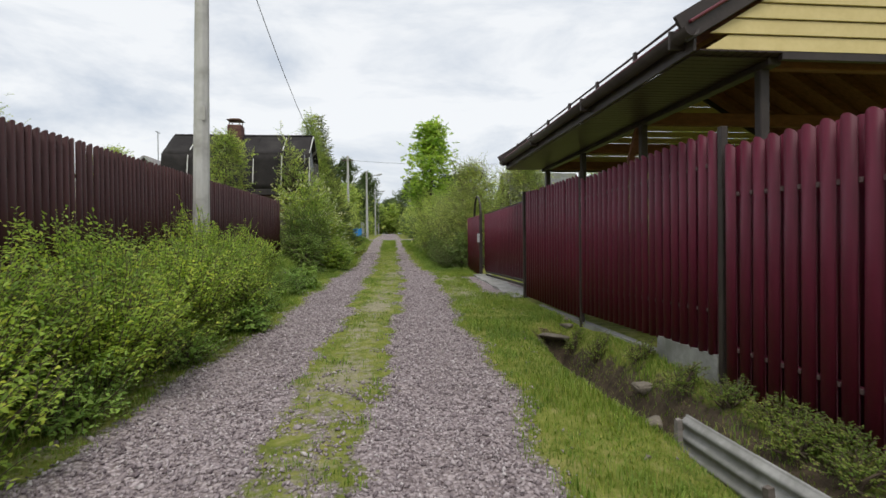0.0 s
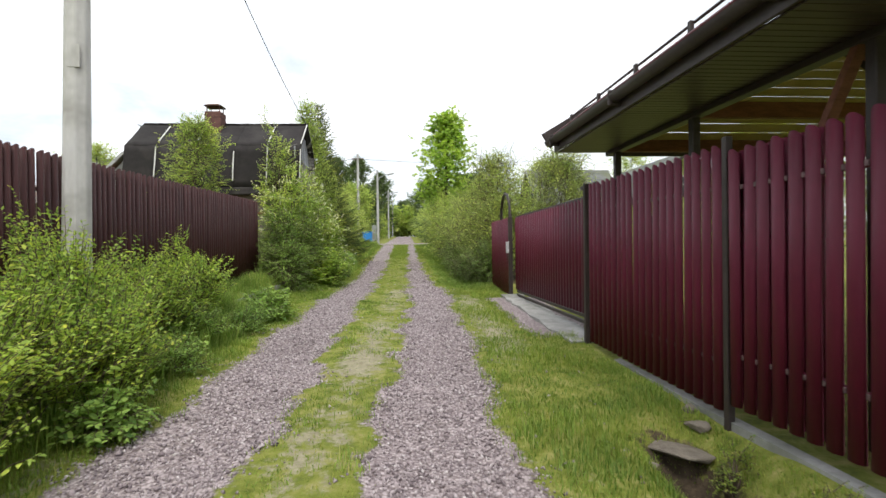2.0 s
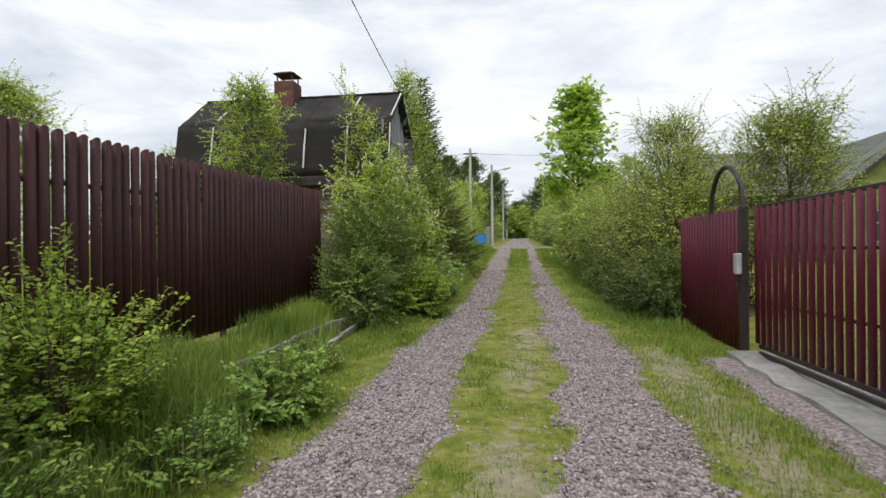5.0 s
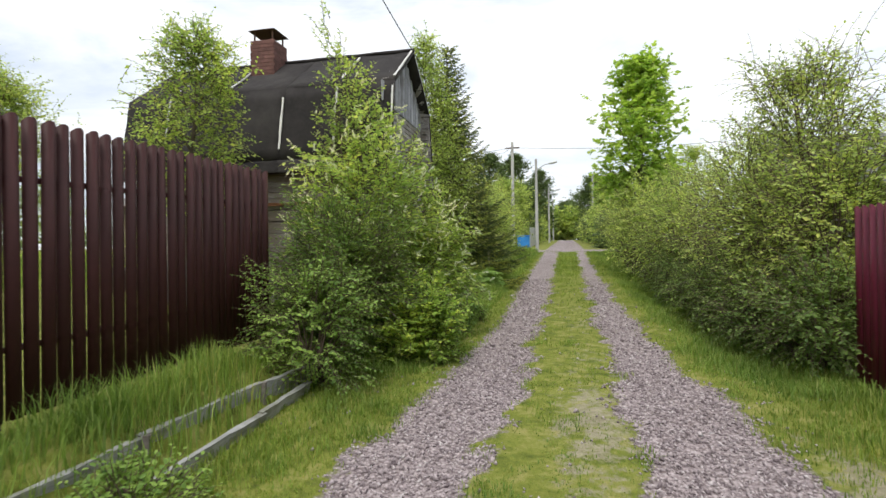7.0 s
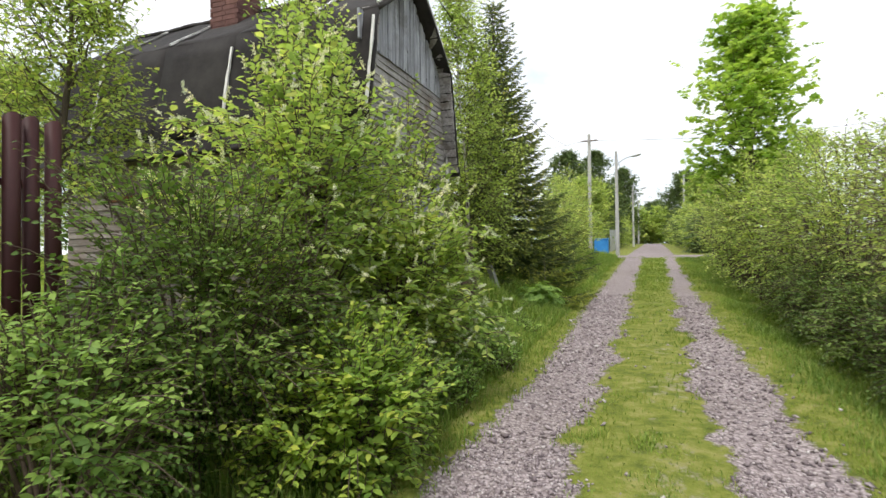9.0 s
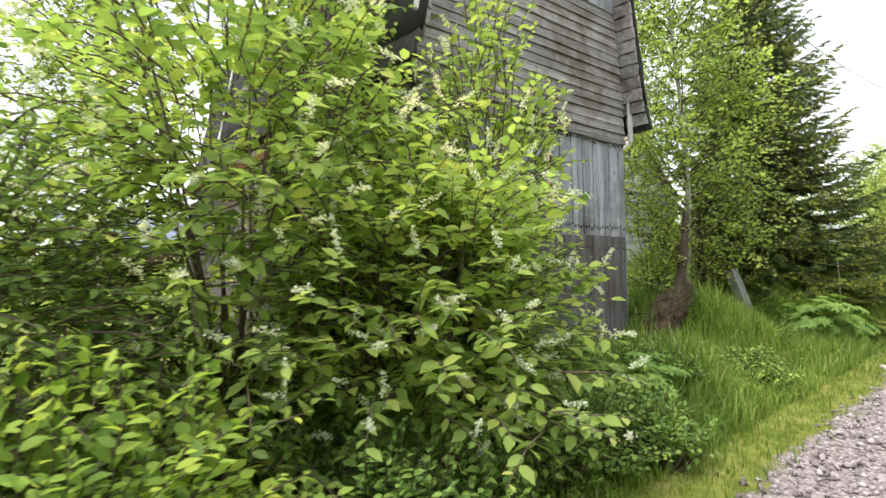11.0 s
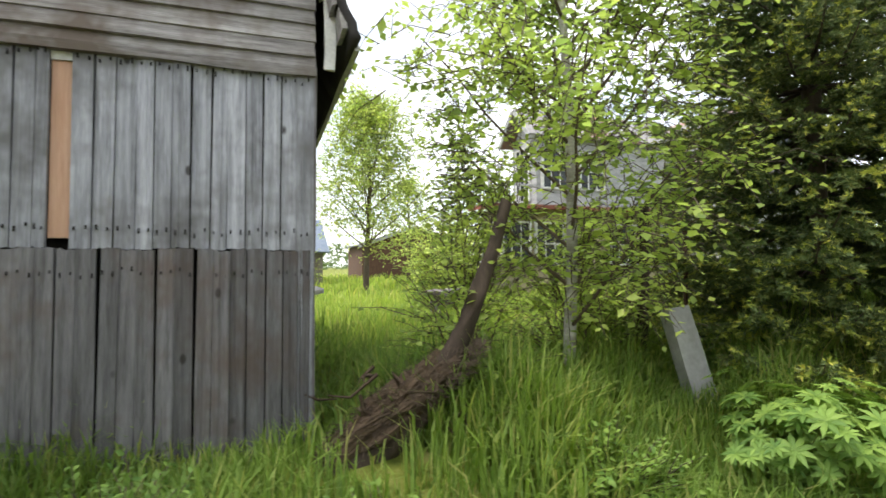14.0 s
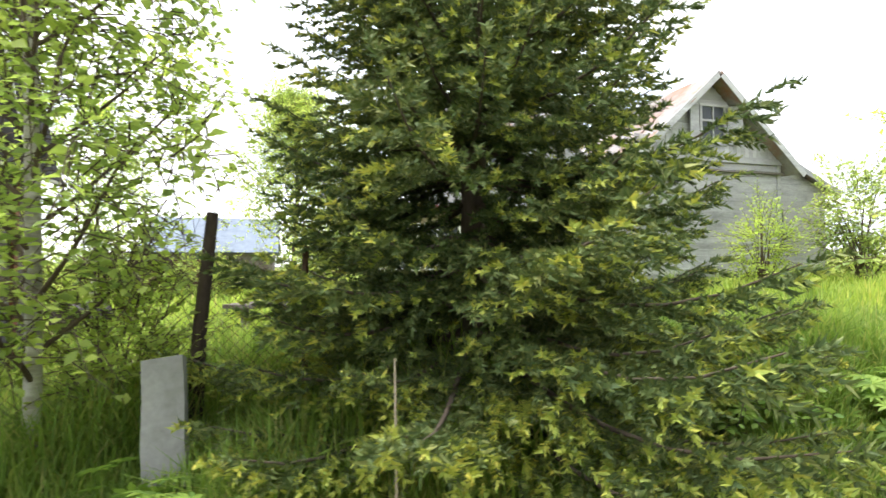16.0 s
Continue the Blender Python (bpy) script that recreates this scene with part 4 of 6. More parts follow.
# low plank wall of the lean-to between fence and house
leanto = base("lean_to", 0, 0, 0, label="low lean-to of stacked weathered planks beside the old house", category="shed")
for k, z in enumerate(np.arange(0.95, 2.75, 0.19)):
    part("plank", rough_box(2.2, 0.04, 0.175, M_SIDEX, 400 + k, 6, 0.008), leanto, pose(-4.75 + 0.05 * math.sin(k * 2.1), 20.1 + 0.02 * math.sin(k), z, 0, rng.normal(0, 0.8), 0))
part("roof_board", rough_box(2.5, 1.15, 0.05, M_RAFTER, 420, 6, 0.008), leanto, pose(-4.75, 20.62, 2.80, 8, 0, 0), "tan boarded lean-to roof")
for x in (-3.8, -5.7):
    part("post", rough_box(0.09, 0.09, 2.0, M_SIDEX, 430, 3, 0.004), leanto, pose(x, 20.18, 0.85))


# ---------------------------------------------------------------- open canopy behind the maroon fence
canopy = base("car_canopy", 0, 0, 0, label="open timber canopy with brown soffit, maroon roof and yellow gable", category="canopy")
Y0, Y1, XE, XP, XRIDGE, XFAR = 4.35, 11.42, 2.64, 3.43, 6.1, 9.0
ZS, TAN = 3.07, math.tan(radians(31))
for x in (XP, 8.6):
    for y in (4.57, 6.85, 9.05, 11.1):
        part("post", box(0.09, 0.09, 3.02 - on_ground(x, y) + 0.1, M_FRAME, 0.008, "post"), canopy, pose(x, y, on_ground(x, y) - 0.1))
    part("beam", box(0.12, Y1 - Y0 - 0.1, 0.16, M_FRAME, 0.008, "beam"), canopy, pose(x, (Y0 + Y1) / 2, 3.0))
for y in (4.57, 6.85, 9.05, 11.1):
    part("tie_beam", box(8.6 - XP, 0.09, 0.17, M_RAFTER, 0.008, "tie_beam"), canopy, pose((8.6 + XP) / 2, y, 3.01))
part("brace", rough_box(0.08, 0.06, 1.35, M_RAFTER, 501, 3, 0.002), canopy, pose(XP, 7.6, 2.0, 32, 0, 0), "orange-brown diagonal timber brace")
for y in np.arange(4.7, 11.4, 0.62):
    for sgn in (1, -1):
        x0 = XE if sgn > 0 else 2 * XRIDGE - XE
        L = (XRIDGE - XE) / math.cos(radians(31))
        part("rafter", box(L, 0.05, 0.14, M_RAFTER, 0.005, "rafter"), canopy, pose((x0 + XRIDGE) / 2, y, ZS + 0.05 + (XRIDGE - XE) / 2 * TAN, 0, -sgn * 31, 0))
for k in range(9):
    w = (XP - XE) / 9
    part("soffit_strip", box(w * 0.93, Y1 - Y0 + 0.1, 0.015, M_SOFFIT, 0.004, "soffit_strip"), canopy, pose(XE + 0.02 + w * (k + 0.5), (Y0 + Y1) / 2, ZS))
for y in np.arange(Y0 + 0.1, Y1, 0.095):
    part("soffit_slat", box(XP - XE, 0.088, 0.012, M_SOFFIT, 0.004, "soffit_slat"), canopy, pose((XE + XP) / 2, y, ZS - 0.016))
for sgn in (1, -1):
    xa = XE - 0.08 if sgn > 0 else 2 * XRIDGE - XE + 0.08
    L = (XRIDGE - XE + 0.1) / math.cos(radians(31))
    part("under_boarding", box(L, Y1 - Y0, 0.025, M_RAFTER, 0.003, "under_boarding"), canopy, pose((xa + XRIDGE) / 2, (Y0 + Y1) / 2, ZS + 0.20 + (XRIDGE - XE) / 2 * TAN, 0, -sgn * 31, 0))
    for y in np.arange(Y0 - 0.05, Y1 + 0.1, 0.35):
        part("roof_sheet", box(L, 0.34, 0.03, M_TILEMETAL, 0.01, "roof_sheet"), canopy, pose((xa + XRIDGE) / 2, y + 0.1, ZS + 0.235 + (XRIDGE - XE) / 2 * TAN, 0, -sgn * 31, 0))


def lap_board(top, foot, h):
    bm = bmesh.new()
    a = [bm.verts.new((x, y, z)) for y in (-0.01, 0.01) for x, z in ((-foot, 0), (foot, 0), (top, h), (-top, h))]
    for ids in ((0, 1, 2, 3), (7, 6, 5, 4), (0, 4, 5, 1), (1, 5, 6, 2), (2, 6, 7, 3), (3, 7, 4, 0)):
        bm.faces.new([a[k] for k in ids])
    me = bpy.data.meshes.new("siding_board")
    bm.to_mesh(me)
    bm.free()
    me.materials.append(M_YELLOW)
    return me


gut = []
for k in range(9):
    a = math.pi * k / 8
    gut.append((-0.07 * math.cos(a), -0.075 * math.sin(a)))
vs = [(x * s, y, z * s) for y in (Y0 - 0.15, Y1 + 0.1) for s in (1.0, 0.93) for x, z in gut]
q = []
for k in range(8):
    q += [(k, k + 1, 18 + k + 1, 18 + k), (9 + k + 1, 9 + k, 27 + k, 27 + k + 1), (k, 9 + k, 9 + k + 1, k + 1), (18 + k, 18 + k + 1, 27 + k + 1, 27 + k)]
part("gutter", raw("gutter", vs, [q], M_FRAME, True), canopy, pose(XE - 0.1, 0, ZS + 0.16))
for y in (Y0 + 0.1, 6.6, 9.0, Y1 - 0.2):
    part("gutter_bracket", box(0.17, 0.03, 0.17, M_FRAME, 0.01, "gutter_bracket"), canopy, pose(XE - 0.09, y, ZS + 0.045))
part("eave_board", box(0.03, Y1 - Y0 + 0.1, 0.2, M_FRAME, 0.004, "eave_board"), canopy, pose(XE - 0.02, (Y0 + Y1) / 2, ZS - 0.005))
for yy in (Y0 - 0.07, Y1 + 0.05):
    for sgn in (1, -1):
        xa = XE - 0.1 if sgn > 0 else 2 * XRIDGE - XE + 0.1
        L = (XRIDGE - XE + 0.1) / math.cos(radians(31))
        part("barge_board", box(L, 0.035, 0.24, M_FRAME, 0.005, "barge_board"), canopy, pose((xa + XRIDGE) / 2, yy, ZS + 0.09 + (XRIDGE - XE) / 2 * TAN, 0, -sgn * 31, 0))
    for k in range(14):
        z = ZS + 0.02 + 0.14 * k
        hw = XRIDGE - XE - 0.05 - (z + 0.14 - ZS - 0.12) / TAN
        if hw > 0.15:
            hw = min(hw, XRIDGE - XE - 0.3)
            part("siding_board", lap_board(hw, hw + 0.13 / TAN, 0.13), canopy, pose(XRIDGE, yy + (0.04 if yy < 8 else -0.04), z, -7 if yy < 8 else 7, 0, 0), "yellow lap siding")
    part("gable_sill", box(8.6 - XP, 0.05, 0.1, M_FRAME, 0.004, "gable_sill"), canopy, pose((8.6 + XP) / 2, yy + 0.06, ZS - 0.05))
# snow rail on the roof
v, f = tubes([([(XE + 0.22, Y0, ZS + 0.52), (XE + 0.22, Y1 + 0.0, ZS + 0.52)], [0.014] * 2)], 6)
part("snow_rail", raw("snow_rail", v, f, M_FRAME, True), canopy)
for y in np.arange(Y0 + 0.4, Y1, 1.1):
    part("snow_rail_foot", box(0.04, 0.05, 0.2, M_FRAME, 0.006, "snow_rail_foot"), canopy, pose(XE + 0.2, y, ZS + 0.34))


# ---------------------------------------------------------------- far houses
def gable_house(name, x, y, rz, w, d, wall_h, roof_h, wall_mat, roof_mat, label, over=0.3, boards=True, windows=(), board_h=0.18):
    """Plank house with a pitched roof; the gable looks along local -y. w across the gable, d deep."""
    z = on_ground(x, y)
    h = base(name, x, y, z - 0.1, rz, label, "house")
    bm = bmesh.new()
    pts = [(-w / 2, 0), (w / 2, 0), (w / 2, wall_h), (0, wall_h + roof_h), (-w / 2, wall_h)]
    a = [bm.verts.new((px_, 0.02, pz)) for px_, pz in pts]
    b = [bm.verts.new((px_, d, pz)) for px_, pz in pts]
    bm.faces.new(a)
    bm.faces.new(b[::-1])
    for k in range(5):
        bm.faces.new([a[k], b[k], b[(k + 1) % 5], a[(k + 1) % 5]])
    wall = part("wall", bm, h, material=wall_mat)
    if boards:
        zz = 0.1
        while zz < wall_h + roof_h - 0.2:
            hw = w / 2 if zz < wall_h else w / 2 * (1 - (zz + board_h - wall_h) / roof_h)
            if hw > 0.15:
                part("siding_board", box(2 * hw, 0.03, board_h * 0.96, wall_mat, 0.006, "siding_board"), wall, pose(0, 0.0, zz, 7, 0, 0))
            zz += board_h
    slope = math.atan2(roof_h, w / 2)
    L = math.hypot(w / 2, roof_h) + over
    for sgn in (1, -1):
        n = max(3, int((d + 2 * over) / 0.9))
        for k in range(n):
            part("roof_sheet", rough_box(L, (d + 2 * over) / n - 0.01, 0.06, roof_mat, 600 + k, 5, 0.012), h,
                 pose(sgn * L / 2 * math.cos(slope), -over + (k + 0.5) * (d + 2 * over) / n, wall_h + roof_h - L / 2 * math.sin(slope) + 0.02, 0, sgn * math.degrees(slope), 0))
        part("barge_board", box(L, 0.03, 0.16, M_OLDWHITE if wall_mat is not M_GREEN else M_FRAME, 0.005, "barge_board"), h,
             pose(sgn * L / 2 * math.cos(slope), -over, wall_h + roof_h - L / 2 * math.sin(slope) - 0.1, 0, sgn * math.degrees(slope), 0))
    for wx, wz, ww, wh in windows:
        win = part("window", box(ww, 0.04, wh, M_GLASS, 0.003, "window"), h, pose(wx, -0.03, wz), "dark window in a pale frame")
        for sx in (-1, 0, 1):
            part("frame", box(0.07 if sx else 0.04, 0.05, wh, M_OLDWHITE, 0.004, "frame"), win, pose(sx * ww / 2, -0.03, 0))
        for zz in (0, wh * 0.6, wh):
            part("frame", box(ww + 0.1, 0.05, 0.06, M_OLDWHITE, 0.004, "frame"), win, pose(0, -0.035, zz - 0.03))
    return h


gable_house("green_house", 15.6, 31.3, 0, 6.4, 9.0, 3.0, 2.6, M_GREEN, M_SLATE, "olive green plank house with an old dark slate roof", windows=((0.0, 3.2, 0.8, 1.1), (-1.6, 1.0, 0.9, 1.2)))
gable_house("shed", 8.2, 36.0, -90, 5.0, 4.6, 2.9, 2.1, M_SLATE, M_SLATE, "low dark shed with a worn slate roof", boards=False)

# pale derelict house in the meadow
derelict = gable_house("derelict_house", -11.2, 37.3, 90, 4.6, 7.5, 3.35, 2.1, M_OLDWHITE, M_OLDROOF, "derelict grey-white plank house with a rusty pitched roof",
                       over=0.45, windows=((0.1, 3.75, 0.75, 1.0),), board_h=0.16)
for sx in (-1, 1):
    part("corner_board", box(0.12, 0.06, 3.3, M_OLDWHITE, 0.005, "corner_board"), derelict, pose(sx * 2.25, -0.04, 0.1))
part("trim_band", rough_box(4.7, 0.07, 0.16, M_OLDWHITE, 901, 6, 0.006), derelict, pose(0, -0.06, 3.3))
part("trim_band", rough_box(4.7, 0.10, 0.05, M_SIDEX, 902, 6, 0.006), derelict, pose(0, -0.08, 3.05))
k_b = 0
for xb in np.arange(-2.2, 2.21, 0.13):
    part("gable_board", rough_box(0.12, 0.03, 0.42, M_OLDWHITE, 903 + k_b % 4, 2, 0.004), derelict, pose(xb, -0.05, 3.46))
    k_b += 1
part("shutter", box(0.36, 0.03, 1.0, M_OLDWHITE, 0.004, "shutter"), derelict, pose(0.72, -0.16, 3.75, 0, 0, -24), "open white shutter")
part("shutter", box(0.36, 0.03, 1.0, M_OLDWHITE, 0.004, "shutter"), derelict, pose(-0.52, -0.12, 3.75, 0, 0, 14), "open white shutter")
annex = gable_house("derelict_annex", -12.2, 40.8, 90, 3.4, 5.0, 2.7, 0.8, M_OLDWHITE, M_OLDROOF, "low pale board annex with a shuttered window", over=0.3, windows=((-0.3, 1.0, 0.7, 1.1),), board_h=0.16)
gable_house("derelict_wing", -13.0, 34.3, 90, 4.4, 6.0, 2.7, 1.2, M_OLDYELLOW, M_OLDROOF, "faded ochre wing with a grey roof", over=0.35, boards=False, windows=((-0.9, 0.9, 0.6, 1.2), (0.8, 0.9, 0.8, 1.2)))


def glazed_porch():
    """Two-storey porch: glazed ground floor under a red-edged roof, a balcony and a small gabled room."""
    g = on_ground(-12, 30) - 0.15
    p = base("glazed_porch", -12, 30, g, 0, "two-storey pale glazed porch with a small balcony and rusty roof edge", "house")
    low = part("lower_wall", box(1.2, 4.6, 3.6 - g, M_OLDYELLOW, 0.01, "lower_wall"), p, pose(-0.6, 1.35, 0), "faded ochre lower wall")
    up = part("upper_wall", box(1.3, 4.0, 5.42 - 3.7, M_OLDWHITE, 0.01, "upper_wall"), p, pose(-0.7, 2.05, 3.7 - g))
    part("porch_roof", rough_box(1.7, 5.2, 0.07, M_OLDROOF, 640, 6, 0.012), p, pose(-0.5, 1.35, 3.66 - g, 0, 3, 0), "grey sheet roof of the ground floor")
    part("roof_edge", rough_box(0.05, 5.2, 0.10, M_REDEDGE, 641, 6, 0.008), p, pose(0.37, 1.35, 3.56 - g), "rusty red roof edge")
    part("roof_edge", rough_box(1.7, 0.05, 0.10, M_REDEDGE, 642, 6, 0.008), p, pose(-0.5, -1.27, 3.6 - g, 0, 3, 0), "rusty red roof edge")
    for wall, wx, wy, wz, ww, wh, turn in ((low, 0, -0.55, 1.0, 0.75, 1.05, 90), (low, 0, 0.4, 1.0, 0.8, 1.05, 90), (low, 0, 2.6, 1.0, 0.8, 1.05, 90), (low, -0.6, -0.96, 1.0, 0.9, 1.05, 0),
                                           (up, -0.05, 0.6, 4.15 - g, 0.75, 0.95, 90), (up, -0.05, 1.7, 4.15 - g, 0.75, 0.95, 90), (up, -0.7, 0.04, 3.85 - g, 0.75, 1.4, 0)):
        win = part("window", box(ww, 0.05, wh, M_GLASS, 0.003, "window"), wall)
        win.matrix_basis = wall.matrix_basis.inverted() @ pose(wx, wy, wz, 0, 0, turn)
        for sx in (-1, -0.33, 0.33, 1):
            part("frame", box(0.08 if abs(sx) == 1 else 0.035, 0.07, wh, M_BATTEN, 0.004, "frame"), win, pose(sx * ww / 2, -0.02, 0))
        for zz in (0, wh * 0.5, wh):
            part("frame", box(ww + 0.08, 0.08, 0.05, M_BATTEN, 0.004, "frame"), win, pose(0, -0.025, zz - 0.025))
    for y_, x_ in ((-1.05, 0.1), (-0.5, 0.1), (0.0, 0.1), (-1.05, -0.5), (-1.05, -1.1)):
        part("balcony_post", box(0.05, 0.05, 0.95, M_OLDWHITE, 0.004, "balcony_post"), p, pose(x_, y_, 3.7 - g))
    for zz in (4.15, 4.62):
        part("balcony_rail", box(0.04, 1.1, 0.05, M_OLDWHITE, 0.004, "balcony_rail"), p, pose(0.1, -0.5, zz - g))
        part("balcony_rail", box(1.2, 0.04, 0.05, M_OLDWHITE, 0.004, "balcony_rail"), p, pose(-0.5, -1.05, zz - g))
    for sgn in (1, -1):
        part("roof_sheet", rough_box(1.2, 4.6, 0.05, M_OLDROOF, 645 + sgn, 6, 0.012), p, pose(-0.7 + sgn * 0.42, 2.05, 5.86 - g, 0, sgn * 45, 0))
        part("barge_board", box(1.2, 0.04, 0.13, M_OLDWHITE, 0.005, "barge_board"), p, pose(-0.7 + sgn * 0.42, -0.27, 5.78 - g, 0, sgn * 45, 0))
    bm = bmesh.new()
    tri3 = [bm.verts.new((-0.7 + a, b, 5.42 - g + c)) for b in (0.06, 4.0) for a, c in ((-0.64, 0), (0.64, 0), (0, 0.72))]
    for ids in ((0, 1, 2), (5, 4, 3), (0, 3, 4, 1), (1, 4, 5, 2), (2, 5, 3, 0)):
        bm.faces.new([tri3[k] for k in ids])
    part("gable", bm, p, material=M_OLDWHITE)
    v, f = tubes([([(-0.3, 0.55, 5.4 - g), (-0.3, 0.55, 7.75 - g)], [0.035, 0.022])], 6)
    part("mast", raw("mast", v, f, M_LAMP, True), p)
    part("mast_arm", box(0.05, 0.5, 0.04, M_LAMP, 0.004, "mast_arm"), p, pose(-0.3, 0.55, 7.68 - g))


glazed_porch()
gable_house("blue_roof_house", -31, 20.8, 0, 8, 5.5, 2.1, 1.8, M_SIDEX, M_ROOFBLUE, "distant grey plank house with a blue-grey roof", boards=False, windows=((-1.5, 0.7, 0.9, 1.0), (1.5, 0.7, 0.9, 1.0)))
gable_house("brown_barn", -34, 33.0, 90, 7, 6, 2.2, 1.2, M_RUST, M_SLATE, "distant rusty brown barn", boards=False)
far_fence = base("board_fence", 0, 0, 0, label="distant rusty brown board fence", category="fence")
for k in range(36):
    part("board", rough_box(0.08, 0.28, 1.5, M_RUST, k % 4, 2, 0.004), far_fence, pose(-25, 14 + k * 0.3, on_ground(-25, 14 + k * 0.3)))
bin_ = base("dumpster", -2.6, 48.2, on_ground(-2.6, 48.2), 0, "blue steel waste container at the crossing", "container")
part("body", box(0.8, 0.8, 0.95, M_BLUE, 0.04, "body"), bin_)
part("lid", box(0.86, 0.86, 0.07, M_BLUE, 0.03, "lid"), bin_, pose(0, 0, 0.95, 2))
shed2 = base("metal_shed", -2.6, 56, on_ground(-2.6, 56), 0, "pale grey sheet-metal fence beside the far lane", "fence")
for k in range(14):
    part("sheet", box(0.05, 0.5, 1.6, M_LAMP, 0.01, "sheet"), shed2, pose(0, k * 0.52, 0.02 * k))

# ---------------------------------------------------------------- leaning post and uprooted trunk
pst = tagged(part("concrete_post", rough_box(0.10, 0.19, 1.07, M_CONC, 700, 4, 0.003)), "leaning grey concrete fence post in long grass", "post")
pst.matrix_basis = pose(-2.78, 26.37, 0.80, 5, -17, 0)


# ---------------------------------------------------------------- plants
def crown_leaves(C, D, twig, k, leaf, template, r, droop=0.15, wide=1.0):
    """Twigs at C along D, each with k alternate leaves."""
    n = len(C)
    t = (np.arange(k) + 0.6) / k
    D = unit(D)
    side = unit(np.cross(D, np.array([0, 0, 1.0])) + r.normal(0, 0.15, (n, 3)))
    L = twig * r.uniform(0.6, 1.3, n)
    pos = C[:, None] + D[:, None] * (L[:, None] * t)[..., None]
    pos[..., 2] -= droop * (L[:, None] * t ** 2)
    sgn = np.where(np.arange(k) % 2 == 0, 1.0, -1.0)
    along = D[:, None] * 0.55 + side[:, None] * (sgn * 0.9)[None, :, None] + r.normal(0, 0.28, (n, k, 3))
    along[..., 2] -= 0.15
    up = np.array([0, 0, 1.0]) + r.normal(0, 0.38, (n, k, 3)) + D[:, None] * 0.15
    size = leaf * r.uniform(0.6, 1.25, (n, k)) * (1.05 - 0.35 * t)[None]
    pos, along, up, size = pos.reshape(-1, 3), along.reshape(-1, 3), up.reshape(-1, 3), size.ravel()
    v, f = strew(template, pos, along, up, size, size * wide)
    lines = np.stack([C, C + D * L[:, None] * 0.5 - [0, 0, 0.0], C + D * L[:, None] - np.array([0, 0, 1.0]) * (droop * L)[:, None]], 1)
    return v, f, lines


def twig_mesh(lines, rad):
    """Thin three-sided twigs, all at once."""
    n, k, _ = lines.shape
    a = np.arange(3) * 2 * np.pi / 3
    ring = np.stack([np.cos(a), np.sin(a), np.zeros(3)], -1)
    d = unit(lines[:, -1] - lines[:, 0])
    u = unit(np.cross(d, np.array([0.3, 0.2, 1.0])))
    w = np.cross(d, u)
    taper = np.linspace(1, 0.35, k) * rad
    v = lines[:, :, None] + taper[None, :, None, None] * (ring[None, None, :, 0:1] * u[:, None, None] + ring[None, None, :, 1:2] * w[:, None, None])
    i, j = np.meshgrid(np.arange(k - 1), np.arange(3), indexing="ij")
    q = np.stack([i * 3 + j, i * 3 + (j + 1) % 3, (i + 1) * 3 + (j + 1) % 3, (i + 1) * 3 + j], -1).reshape(-1, 4)
    f = q[None] + (np.arange(n) * k * 3)[:, None, None]
    return v.reshape(-1, 3), f.reshape(-1, 4)


def ragged_shell(n, r, fill=0.45, seed=0):
    """Points of an uneven round body of radius about 1, thick near its outside."""
    d = unit(r.normal(0, 1, (n, 3)))
    lump = 1 + 0.28 * np.sin(d[:, 0] * 4.1 + seed) * np.sin(d[:, 1] * 3.7 + seed * 2) + 0.2 * np.sin(d[:, 2] * 6.3 + d[:, 0] * 5 + seed * 3)
    rad = lump * (1 - (1 - fill) * r.uniform(0, 1, n) ** 1.6)
    return d * rad[:, None], d


